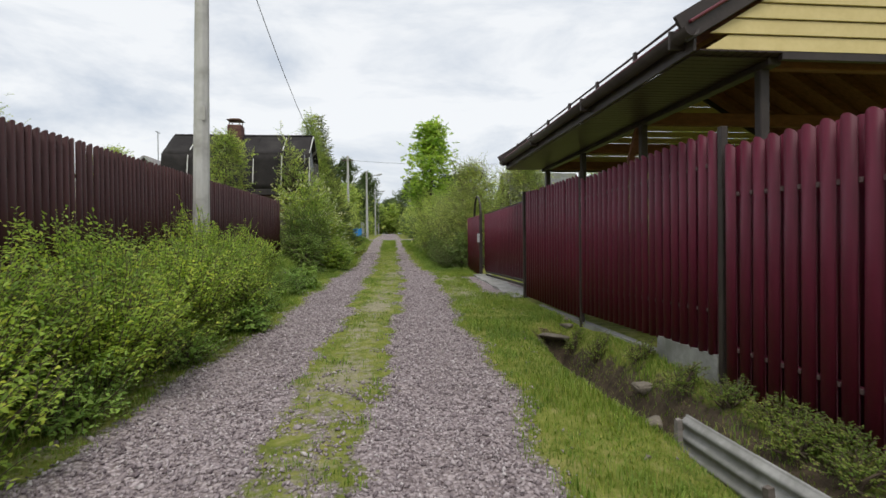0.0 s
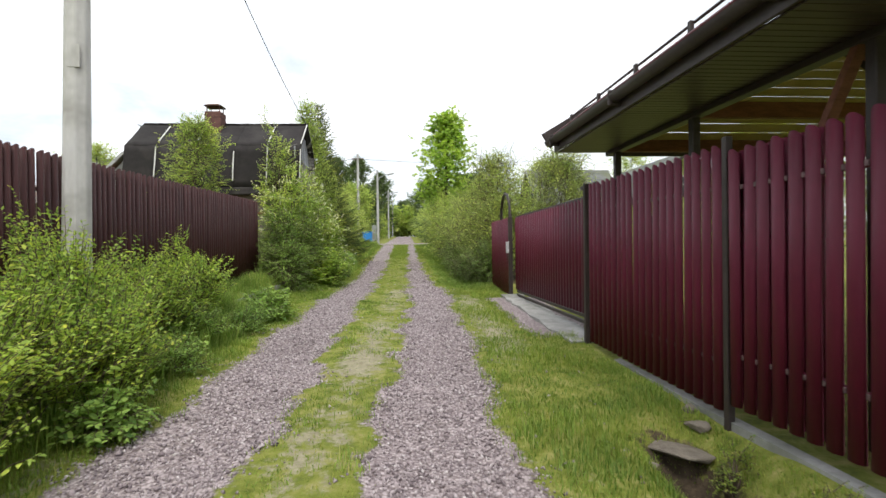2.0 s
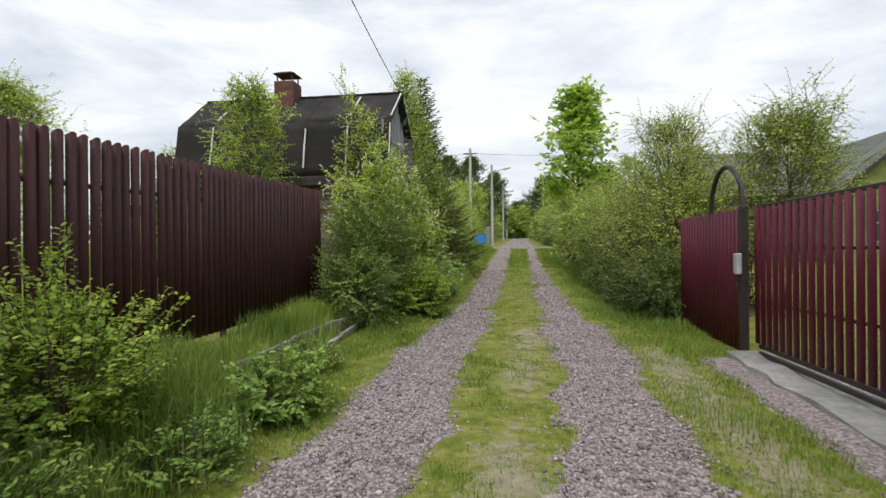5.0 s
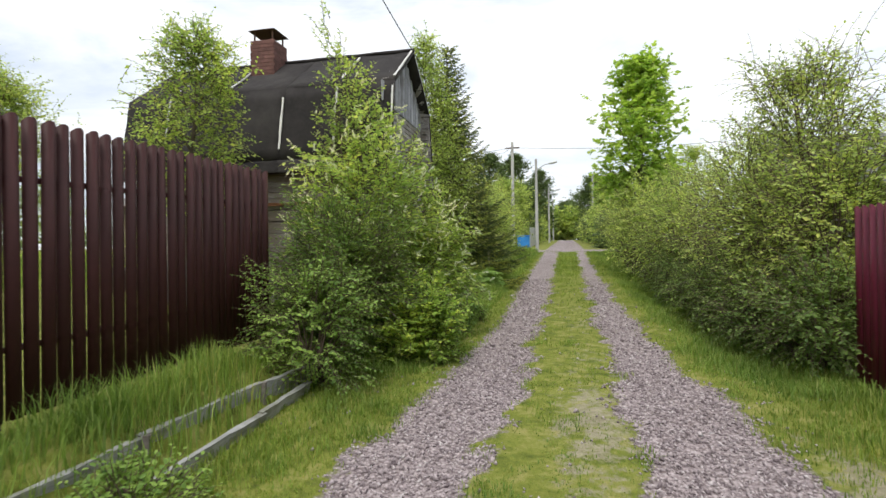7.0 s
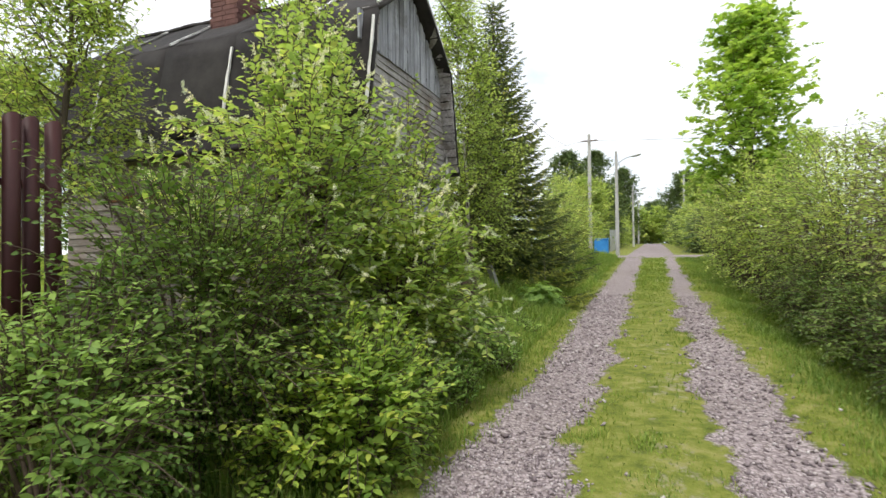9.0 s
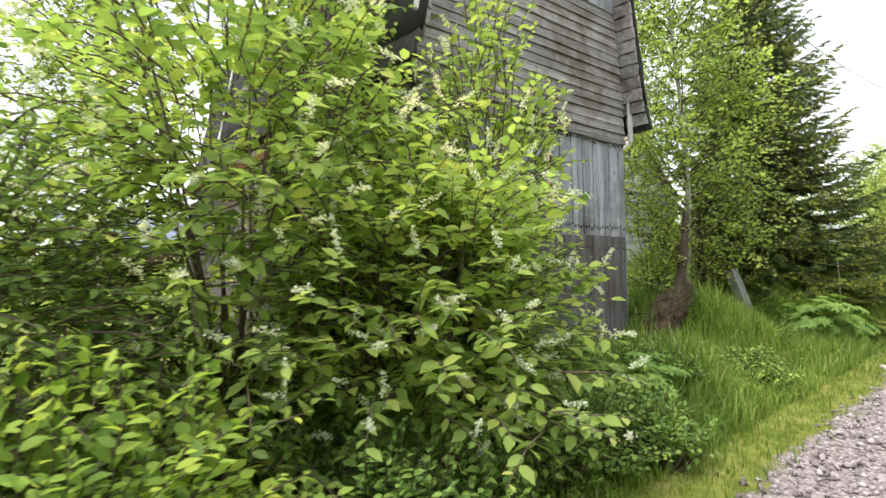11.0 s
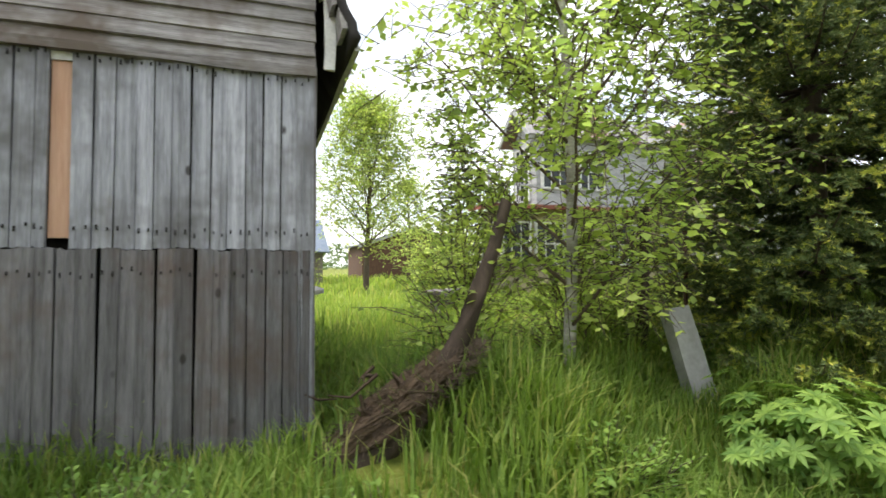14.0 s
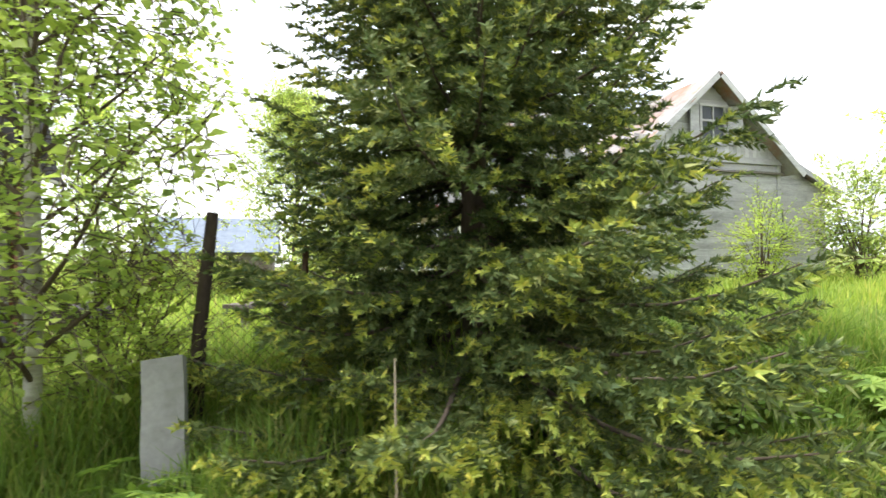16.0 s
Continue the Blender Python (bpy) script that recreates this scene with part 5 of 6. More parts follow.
def bush(x, y, rx, ry, h, twigs, k, leaf, mat, label, seed, name="bush", template=LEAF2, twig=0.3, blossom=0, stems=9, low=0.08, category="bush", upward=0.25, group="", wide=1.0, z0=None, fill=0.45, tilt=0.0):
    r = np.random.default_rng(seed)
    z = on_ground(x, y) if z0 is None else z0
    b = base(name, x, y, z, 0, label, category, group)
    P, d = ragged_shell(twigs, r, fill, seed)
    C = P * [rx, ry, h / 2] + [0, 0, h * (0.5 + low / 2)]
    C[:, 0] += tilt * C[:, 2] / h
    gz = ground_z(x + C[:, 0], y + C[:, 1]) - z + 0.04
    C[:, 2] = np.maximum(C[:, 2], gz + r.uniform(0, 0.12, twigs))
    D = d * [1, 1, 0.7] + [0, 0, upward] + r.normal(0, 0.35, (twigs, 3))
    v, f, lines = crown_leaves(C, D, twig, k, leaf, template, r, wide=wide)
    # stems
    ends = C[r.choice(twigs, min(stems * 4, twigs), replace=False)]
    paths = []
    for i, e in enumerate(ends):
        foot = np.array([r.normal(0, rx * 0.13), r.normal(0, ry * 0.13), -0.05])
        mid = foot * 0.5 + e * [0.35, 0.35, 0.55] + r.normal(0, 0.04, 3)
        thick = 0.012 + 0.011 * (h / 2.5) * (i % 4 == 0)
        t = np.linspace(0, 1, 6)[:, None]
        pts = (1 - t) ** 2 * foot + 2 * t * (1 - t) * mid + t ** 2 * e
        paths.append((pts, np.linspace(thick, 0.004, 6)))
    sv, sf = tubes(paths, 5)
    part("branchwork", raw("branchwork", sv, sf, M_TWIG, True), b)["kind"] = "stuff"
    tv, tf = twig_mesh(lines, 0.0035 + 0.001 * h)
    part("twig_spray", raw("twig_spray", tv, [tf], M_TWIG), b)["kind"] = "stuff"
    part("foliage", raw("foliage", v, [f], mat, True), b)
    if blossom:
        pick = np.where(P[:, 2] > -0.6)[0]
        outer = np.linalg.norm(P[pick], axis=1)
        pick = pick[outer > np.quantile(outer, 0.45)]
        pick = pick[r.permutation(len(pick))[:blossom]]
        n, m = len(pick), 60
        st = C[pick] + unit(D[pick]) * twig * 0.85
        dr = unit(D[pick] * 0.6 + [0, 0, 0.1] + r.normal(0, 0.5, (n, 3)))
        tt = r.uniform(0, 1, (n, m))
        pos = st[:, None] + dr[:, None] * (tt * 0.10)[..., None] + r.normal(0, 0.0075, (n, m, 3)) * (1.15 - 0.6 * tt)[..., None]
        pos = pos.reshape(-1, 3)
        al = unit(r.normal(0, 1, (n * m, 3)))
        bv, bf = strew(LEAF2, pos, al, unit(r.normal(0, 1, (n * m, 3))), np.full(n * m, 0.014), np.full(n * m, 0.017))
        part("blossom", raw("blossom", bv, [bf], M_BLOSSOM), b, None, "white hanging flower clusters")
    return b


def tree(x, y, h, rx, crown0, twigs, k, leaf, mat, bark, label, seed, name="tree", trunk=0.09, template=LEAF2, twig=0.4, limbs=26, lean=(0, 0), droop=0.15, shape=1.0, up=0.5, fill=0.35, conic=False):
    """Tapered trunk, limbs and a gappy crown of leafy twigs on the limbs."""
    r = np.random.default_rng(seed)
    z = on_ground(x, y)
    b = base(name, x, y, z, 0, label, "tree")
    t = np.linspace(0, 1, 12)
    tp = np.stack([lean[0] * t ** 1.3 + 0.06 * np.sin(t * 7 + seed), lean[1] * t ** 1.3 + 0.06 * np.cos(t * 6 + seed) - 0.06, t * h - 0.1], -1)
    sv, sf = tubes([(tp, trunk * (1 - 0.93 * t) + 0.004)], 8)
    part("trunk", raw("trunk", sv, sf, bark, True), b)
    paths, Cs, Ds = [], [], []
    per = max(1, twigs // limbs)
    for i in range(limbs):
        a = i * 2.39996 + r.normal(0, 0.3)
        s = crown0 / h + (1 - crown0 / h) * ((i + 0.5) / limbs) ** 0.9
        root = np.array([np.interp(s, t, tp[:, c]) for c in range(3)])
        q = (s - crown0 / h) / (1 - crown0 / h)
        reach = rx * (math.sin(math.pi * min(1, 0.22 + 0.78 * q ** shape)) ** 0.7) * r.uniform(0.7, 1.15) + 0.15
        if conic:
            reach = (rx * (1 - q) ** 0.95 * min(1.0, 0.55 + 2.5 * q) + 0.12) * r.uniform(0.7, 1.15)
        di = unit(np.array([math.cos(a), math.sin(a), up + 0.5 * q]))
        u = np.linspace(0, 1, 6)[:, None]
        pts = root + di * reach * u + np.array([0, 0, 0.12 * reach]) * u ** 2 + r.normal(0, 0.02, (6, 3)) * u
        paths.append((pts, np.linspace(trunk * 0.4 * (1 - 0.75 * s), 0.005, 6)))
        cnt = max(3, int(per * (1.5 - 1.15 * q))) if conic else per
        uu = r.uniform(0.25, 1.0, cnt) ** 0.7
        c = root + di * reach * uu[:, None] + np.array([0, 0, 0.12 * reach]) * (uu ** 2)[:, None] + r.normal(0, fill * (0.2 + 0.35 * reach), (cnt, 3)) * [1, 1, 0.8]
        Cs.append(c)
        Ds.append(di * 0.7 + r.normal(0, 0.6, (cnt, 3)))
    lv, lf = tubes(paths, 5)
    part("branchwork", raw("branchwork", lv, lf, bark if bark is not M_PALEBARK else M_TWIG, True), b)["kind"] = "stuff"
    v, f, lines = crown_leaves(np.concatenate(Cs), np.concatenate(Ds), twig, k, leaf, template, r, droop=droop)
    tv, tf = twig_mesh(lines, 0.005)
    part("twig_spray", raw("twig_spray", tv, [tf], M_TWIG), b)["kind"] = "stuff"
    part("crown", raw("crown", v, [f], mat, True), b)
    return b


NEEDLE = (np.array([(-0.5, 0, 0), (0.5, 0, 0), (0, 1, 0)]), np.array([(0, 1, 2)]))


def spruce(x, y, h, rx, seed, whorls=30, label="dark green spruce with pale new shoot tips", dense=1.0, skirt=0.15, shoots=True, needle=0.042):
    """Whorls of drooping boughs with side shoots set with needles; the shoot ends are pale."""
    r = np.random.default_rng(seed)
    z = on_ground(x, y)
    b = base("spruce", x, y, z, 0, label, "tree")
    t = np.linspace(0, 1, 10)
    sv, sf = tubes([(np.stack([0.03 * np.sin(t * 5), 0.03 * np.cos(t * 4), t * h - 0.1], -1), 0.11 * (1 - 0.95 * t) + 0.004)], 8)
    part("trunk", raw("trunk", sv, sf, M_BARK, True), b)
    bough, S, E = [], [], []
    for wi in range(whorls):
        s = (wi + 0.3) / whorls
        zz = skirt + (h - skirt - 0.1) * s ** 0.92
        reach = rx * (1 - s) ** 0.92 * (1.0 + 0.34 * max(0.0, 1 - s * 3.2)) + 0.10
        nb = int(12 - 7 * s)
        for j in range(nb):
            a = wi * 1.1 + j * 2 * math.pi / nb + r.normal(0, 0.22)
            L = reach * r.uniform(0.8, 1.12) * (0.78 if math.sin(a) < -0.6 and s < 0.3 else 1.0)
            u = np.linspace(0, 1, 8)[:, None]
            dirh = np.array([math.cos(a), math.sin(a), 0])
            slope = 0.55 * s - 0.28 * (1 - s)
            pts = np.array([0, 0, zz]) + dirh * L * u + np.array([0, 0, 1.0]) * (L * (slope * u - 0.10 * u + 0.28 * u ** 3))
            bough.append((pts, np.linspace(0.022 * (1 - 0.7 * s) + 0.004, 0.003, 8)))
            # side shoots
            m = max(5, int(L * 15 * dense))
            uu = np.linspace(0.16, 1.0, m)
            root = np.stack([np.interp(uu, u[:, 0], pts[:, c]) for c in range(3)], -1)
            sid_ = np.array([-math.sin(a), math.cos(a), 0])
            sg = np.where(np.arange(m) % 2 == 0, 1, -1)
            ln = (0.10 + 0.32 * L * (1 - uu) ** 0.7 * 0.8) * r.uniform(0.7, 1.25, m)
            ln[-1] = 0.14
            dd = dirh * 0.75 + sid_ * (sg * 0.8)[:, None] + np.stack([r.normal(0, 0.12, m), r.normal(0, 0.12, m), r.normal(-0.12, 0.14, m) - 0.0], -1)
            dd[-1] = dirh + [0, 0, 0.3]
            S.append(root)
            E.append(root + unit(dd) * ln[:, None])
            # tertiary shoots
            for frac in (0.45, 0.75):
                base_ = root + unit(dd) * (ln * frac)[:, None]
                d3 = unit(dd) * 0.8 + dirh * 0.5 - sid_ * (sg * 0.35)[:, None] + r.normal(0, 0.25, (m, 3)) - [0, 0, 0.15]
                S.append(base_)
                E.append(base_ + unit(d3) * (ln * 0.5)[:, None])
    bv, bf = tubes(bough, 5)
    part("branchwork", raw("branchwork", bv, bf, M_BARK, True), b)
    S, E = np.concatenate(S), np.concatenate(E)
    gz = ground_z(x + E[:, 0], y + E[:, 1]) - z + 0.08
    E[:, 2] = np.maximum(E[:, 2], gz)
    ln = np.linalg.norm(E - S, axis=1)
    per = np.maximum(4, (ln * 170).astype(int))
    idx = np.repeat(np.arange(len(S)), per)
    u = r.uniform(0, 1.0, len(idx))
    D = unit(E - S)[idx]
    pos = S[idx] + (E - S)[idx] * u[:, None]
    sidev = unit(np.cross(D, np.array([0, 0, 1.0])))
    al = r.uniform(0, 2 * np.pi, len(idx))
    nrm = np.cross(sidev, D)
    out = sidev * np.cos(al)[:, None] + nrm * (np.sin(al) * 0.75 + 0.25)[:, None]
    along = D * 0.75 + out
    size = needle * r.uniform(0.75, 1.3, len(idx))
    # pale shoots: outer fifth of outward shoots
    radial = np.hypot(pos[:, 0], pos[:, 1]) / (rx * np.clip(1 - pos[:, 2] / h, 0.05, 1) ** 0.8 + 0.1)
    pale = (u > 0.5) & (radial > 0.55) & (r.uniform(0, 1, len(idx)) < 0.95) & (np.sin(idx * 12.9) > np.where(pos[:, 2] < 0.5, -0.75, 0.3))
    if not shoots:
        pale[:] = False
    for sel, nm, mt in ((~pale, "needles", M_NEEDLE), (pale, "new_shoots", M_TIP)):
        if sel.sum():
            v, f = strew(NEEDLE, pos[sel], along[sel], out[sel] + r.normal(0, 0.3, (sel.sum(), 3)), size[sel] * (1.0 if nm == "needles" else 0.9), np.full(sel.sum(), 0.0165 if nm == "needles" else 0.016) * needle / 0.042)
            part({"needles": "needle_mass", "new_shoots": "new_growth"}[nm], raw(nm, v, [f], mt), b, None, "pale yellow-green new shoots" if nm == "new_shoots" else "")
    return b


# left side: shrubs by the brown fence
for k, (x, y, rx, ry, h, n) in enumerate(((-3.0, 4.0, 0.65, 0.75, 1.0, 900), (-2.55, 5.0, 0.6, 0.7, 0.85, 900), (-3.05, 5.7, 0.6, 0.8, 1.05, 800), (-2.6, 6.5, 0.6, 0.8, 0.95, 900),
                                         (-2.75, 7.6, 0.65, 0.75, 1.0, 800), (-2.4, 8.4, 0.45, 0.6, 0.8, 600), (-2.9, 8.9, 0.55, 0.65, 1.2, 700), (-2.85, 10.4, 0.45, 0.5, 0.8, 500), (-2.6, 2.9, 0.6, 0.6, 0.75, 700), (-3.1, 2.2, 0.6, 0.7, 1.0, 600))):
    bush(x, y, rx, ry, h, int(n * 1.0), 13, 0.063, M_SHRUB, "low yellow-green shrub with ragged spring shoots", 100 + k, template=LEAF6, twig=0.42, wide=0.8, upward=1.5, low=-0.1, group="roadside shrubs", fill=0.3)
bush(-2.85, 11.7, 0.45, 0.5, 1.0, 600, 11, 0.056, M_SHRUB, "low yellow-green shrub with ragged spring shoots", 131, template=LEAF6, twig=0.26, upward=0.9, low=-0.1, group="roadside shrubs")
bush(-2.05, 13.1, 0.3, 0.35, 0.5, 260, 7, 0.085, M_WEED, "dark green leafy weed clump", 132, template=LEAF6, twig=0.2, low=-0.2, name="weed")
bush(-1.95, 7.8, 0.2, 0.3, 0.4, 160, 7, 0.07, M_WEED, "dark green leafy weed clump", 133, template=LEAF6, twig=0.16, low=-0.2, name="weed")
# flowering bird cherry in front of the house
cherry = "flowering bird cherry bush with white blossom clusters"
bush(-2.75, 18.3, 0.75, 0.8, 1.75, 1700, 9, 0.056, M_DARKBUSH, "dense green bush at the end of the brown fence", 140, template=LEAF6, twig=0.3, low=-0.1)
bush(-2.85, 19.6, 0.85, 0.9, 2.9, 950, 8, 0.098, M_LEAF, cherry, 141, template=LEAF6, twig=0.32, blossom=260, low=-0.05)
bush(-2.35, 20.4, 0.68, 0.75, 1.9, 1000, 8, 0.10, M_LEAF, cherry, 142, template=LEAF6, twig=0.32, blossom=230, low=-0.08)
bush(-2.7, 21.25, 0.45, 0.48, 2.6, 520, 7, 0.088, M_LEAF, "slender bird cherry shoots against the grey boards", 143, template=LEAF6, twig=0.35, blossom=35, low=0.0, upward=0.8)
bush(-3.5, 20.4, 0.5, 0.5, 3.9, 480, 7, 0.085, M_LEAF, "tall loose bird cherry against the house", 144, template=LEAF6, twig=0.35, blossom=35, low=0.3, upward=0.8)
bush(-1.9, 18.75, 0.5, 0.6, 0.95, 900, 8, 0.075, M_SHRUB, "low green bush at the lane's edge", 145, template=LEAF6, twig=0.25, low=-0.2, upward=0.5)
tree(-5.55, 19.3, 4.3, 0.7, 1.6, 1100, 8, 0.075, M_LEAF, M_BARK, "light green leafy tree behind the brown fence", 146, trunk=0.07, limbs=30, twig=0.35, shape=0.8)
# birch, trunk and spruces past the house
birch = tree(-3.35, 25.6, 6.4, 1.4, 0.55, 2900, 7, 0.083, M_BIRCH, M_PALEBARK, "young birch with pale bark and fresh leaves", 150, name="birch", trunk=0.045, limbs=52, twig=0.42, droop=0.4, up=0.75, lean=(-0.1, 0.1), conic=True, fill=0.28)
spruce(-3.4, 28.05, 7.0, 1.62, 160, whorls=36, dense=1.55, skirt=0.1)
for k, (x, y, rx, h, n) in enumerate(((-3.45, 24.85, 0.36, 1.25, 190), (-3.75, 25.9, 0.45, 1.1, 240))):
    bush(x, y, rx, rx, h, n, 7, 0.07, M_BIRCH, "light green sapling growing up beside the birch", 151 + k, template=LEAF6, twig=0.32, low=0.05, upward=0.7, group="saplings", stems=5, fill=0.2)
stick = [(0, 0, -0.05), (0.015, 0.02, 0.5), (0.0, 0.015, 1.02)]
v, f = tubes([(stick, [0.006, 0.006, 0.004])], 6)
ob = tagged(new("bare_stick", raw("bare_stick", v, f, M_DRY, True)), "thin pale bare stick standing among the spruce boughs", "stick")
ob.matrix_basis = pose(-2.13, 27.27, on_ground(-2.13, 27.27))
bush(-2.9, 29.6, 0.5, 0.6, 0.5, 300, 8, 0.07, M_WEED, "low leafy weeds by the spruce", 162, template=LEAF6, twig=0.2, low=-0.2, name="weed")
for k, (x, y, rx, ry, h) in enumerate(((-3.2, 34, 0.9, 1.5, 2.6), (-3.0, 37, 1.0, 1.6, 3.0), (-3.6, 40, 1.1, 1.8, 3.6), (-4.0, 43, 1.3, 1.6, 4.0))):
    bush(x, y, rx, ry, h, 700, 8, 0.11, M_OLIVE, "roadside hedge bush of mixed greens", 170 + k, twig=0.4, low=0.0, group="hedge bushes")

# right side: overgrown hedge, maple and blossoming apple
for k, (x, y, rx, ry, h, n) in enumerate(((3.35, 19.9, 0.9, 1.0, 2.7, 1700), (3.0, 21.2, 0.9, 1.1, 2.7, 1500), (3.3, 23.0, 1.0, 1.1, 3.0, 1200), (2.9, 25.0, 0.9, 1.2, 2.7, 1000), (2.9, 27.2, 0.9, 1.2, 2.8, 900),
                                         (2.7, 29.5, 0.9, 1.3, 3.0, 800), (2.6, 32.0, 0.9, 1.4, 3.0, 700), (2.6, 35.0, 0.9, 1.6, 3.0, 600), (2.8, 38.5, 1.0, 1.9, 3.2, 600), (3.0, 42.0, 1.1, 1.8, 3.6, 500),
                                         (4.6, 20.4, 1.0, 1.2, 3.2, 900), (4.8, 23.6, 1.2, 1.5, 3.4, 800), (4.8, 27.5, 1.3, 2.0, 3.5, 700))):
    bush(x, y, rx, ry, h, int(n * 0.8), 8, 0.075 if y < 26 else 0.11, M_OLIVE, "overgrown olive-green hedge bush with bare lower stems", 200 + k, twig=0.36, low=0.12, group="hedge bushes", stems=16, fill=0.35)
for k, (x, y, rx, ry, h, n) in enumerate(((2.75, 18.9, 0.5, 0.7, 1.2, 900), (2.6, 20.2, 0.5, 0.8, 1.1, 900), (2.55, 21.6, 0.5, 0.8, 1.15, 800), (2.5, 23.2, 0.5, 0.9, 1.1, 700), (2.5, 25.0, 0.5, 1.0, 1.2, 600), (2.5, 27.0, 0.5, 1.1, 1.2, 500))):
    bush(x, y, rx, ry, h, n, 8, 0.062, M_HEDGELOW, "low dark green undergrowth at the foot of the hedge", 215 + k, template=LEAF6, twig=0.28, low=-0.1, group="hedge undergrowth", stems=8)
apple = tree(3.3, 20.9, 3.6, 1.2, 1.3, 850, 7, 0.07, M_OLIVE, M_TWIG, "thin-branched apple tree with sparse pale blossom", 230, trunk=0.05, limbs=34, twig=0.5, up=1.3, fill=0.25)
tree(5.2, 19.8, 3.3, 1.4, 1.2, 1600, 7, 0.07, M_OLIVE, M_TWIG, "thin-branched tree with small new leaves", 231, trunk=0.05, limbs=30, twig=0.5, up=1.2, fill=0.25)
tree(2.75, 32.6, 7.4, 1.6, 1.8, 1500, 6, 0.2, M_MAPLE, M_BARK, "tall bright green maple with large lobed leaves", 240, name="maple", trunk=0.13, template=LOBED, limbs=36, twig=0.4, shape=0.9, up=0.8, fill=0.46)

# distance
for k, (x, y, h, rx) in enumerate(((-3.5, 100, 11, 3.0), (-6.5, 88, 12, 3.4), (-9, 80, 11, 3.5), (4.5, 92, 9, 3.0), (5.5, 75, 7, 2.6), (4.2, 62, 5.5, 1.8), (-5, 62, 5.5, 2.2), (-4.5, 72, 6, 2.2), (7, 55, 6, 2.4), (0.8, 140, 9, 4.0), (5, 125, 10, 4), (-5.5, 128, 12, 4))):
    tree(x, y, h, rx, h * 0.12, 2200, 6, 0.3, M_FAR if k not in (5, 6) else M_OLIVE, M_BARK, "distant roadside tree in full leaf", 300 + k, trunk=0.16, limbs=30, twig=0.7, shape=0.8, up=0.5)
for k, (x, y, h, rx) in enumerate(((-20, 21, 6.5, 2.2), (-26, 30.5, 5.0, 2.0), (-27, 36, 4.2, 1.5), (-34, 18, 7.5, 3), (-16, 33.5, 5.5, 2.0), (-40, 40, 8, 3.5), (-22, 44, 6, 2.5), (-8.2, 42.5, 3.4, 1.4), (-9.5, 46, 5, 2.0), (-12, 15, 5.5, 2.0), (-15, 10, 5, 2.2),
                                  (11, 44, 6, 2.4), (19, 46, 7, 3), (8, 48, 6, 2.3), (12, 20, 5, 2.0), (11, 14, 4.5, 1.8), (22, 26, 6, 2.5))):
    tree(x, y, h, rx, h * 0.12, 900, 6, 0.16, M_LEAF if k in (0, 2) else M_OLIVE, M_BARK if k else M_PALEBARK, "garden tree in fresh spring leaf", 330 + k, trunk=0.1, limbs=28, twig=0.5, shape=0.8, up=0.5)
tree(-20, 27.3, 7.0, 2.5, 1.3, 3000, 6, 0.15, M_OLIVE, M_BARK, "round garden tree in fresh spring leaf", 361, trunk=0.12, limbs=40, twig=0.6, shape=0.7, up=0.7, fill=0.5)
spruce(-14, 28.7, 4.6, 1.1, 360, whorls=16, dense=0.5, label="small green spruce in the meadow", shoots=False, needle=0.06)


for k, (x, y, rx, ry, h) in enumerate(((3.3, 51, 1.0, 1.5, 2.6), (3.5, 55, 1.2, 2.0, 3.2), (3.6, 61, 1.2, 2.5, 3.4), (3.4, 69, 1.2, 3.0, 3.4), (3.4, 79, 1.3, 4.0, 3.6), (-4.6, 58, 1.4, 2.5, 2.8), (-4.0, 66, 1.3, 3.0, 3.2), (-3.6, 75, 1.3, 3.5, 3.4),
                                            (-3.5, 86, 1.4, 4, 3.8), (3.6, 92, 1.6, 5, 4), (-2.6, 112, 3.5, 3, 6), (2.8, 112, 3.5, 3, 6), (0.4, 122, 4, 3, 7))):
    bush(x, y, rx, ry, h, 420 if y < 100 else 900, 8, 0.24 if y < 100 else 0.5, M_OLIVE if k % 3 else M_FAR, "distant roadside bush in leaf", 600 + k, twig=0.6, low=-0.05, group="far bushes", stems=4)


def far_woods():
    """A ragged belt of far trees around the place."""
    r = np.random.default_rng(5)
    n = 9000
    a = r.uniform(0, 2 * np.pi, n)
    rad = r.uniform(120, 190, n)
    x, y = rad * np.cos(a), 25 + rad * np.sin(a)
    top = 5 + 5 * np.abs(np.sin(a * 23) * np.sin(a * 7.3)) + 2 * np.sin(a * 61)
    zz = ground_z(x, y) + r.uniform(0, 1, n) * top
    C = np.stack([x, y, zz], -1)
    v, f, _l = crown_leaves(C, r.normal(0, 1, (n, 3)), 2.0, 6, 1.3, LEAF2, r)
    tagged(new("far_woods", raw("far_woods", v, [f], M_FAR)), "distant belt of green woods around the plots", "woods", kind="stuff")


far_woods()


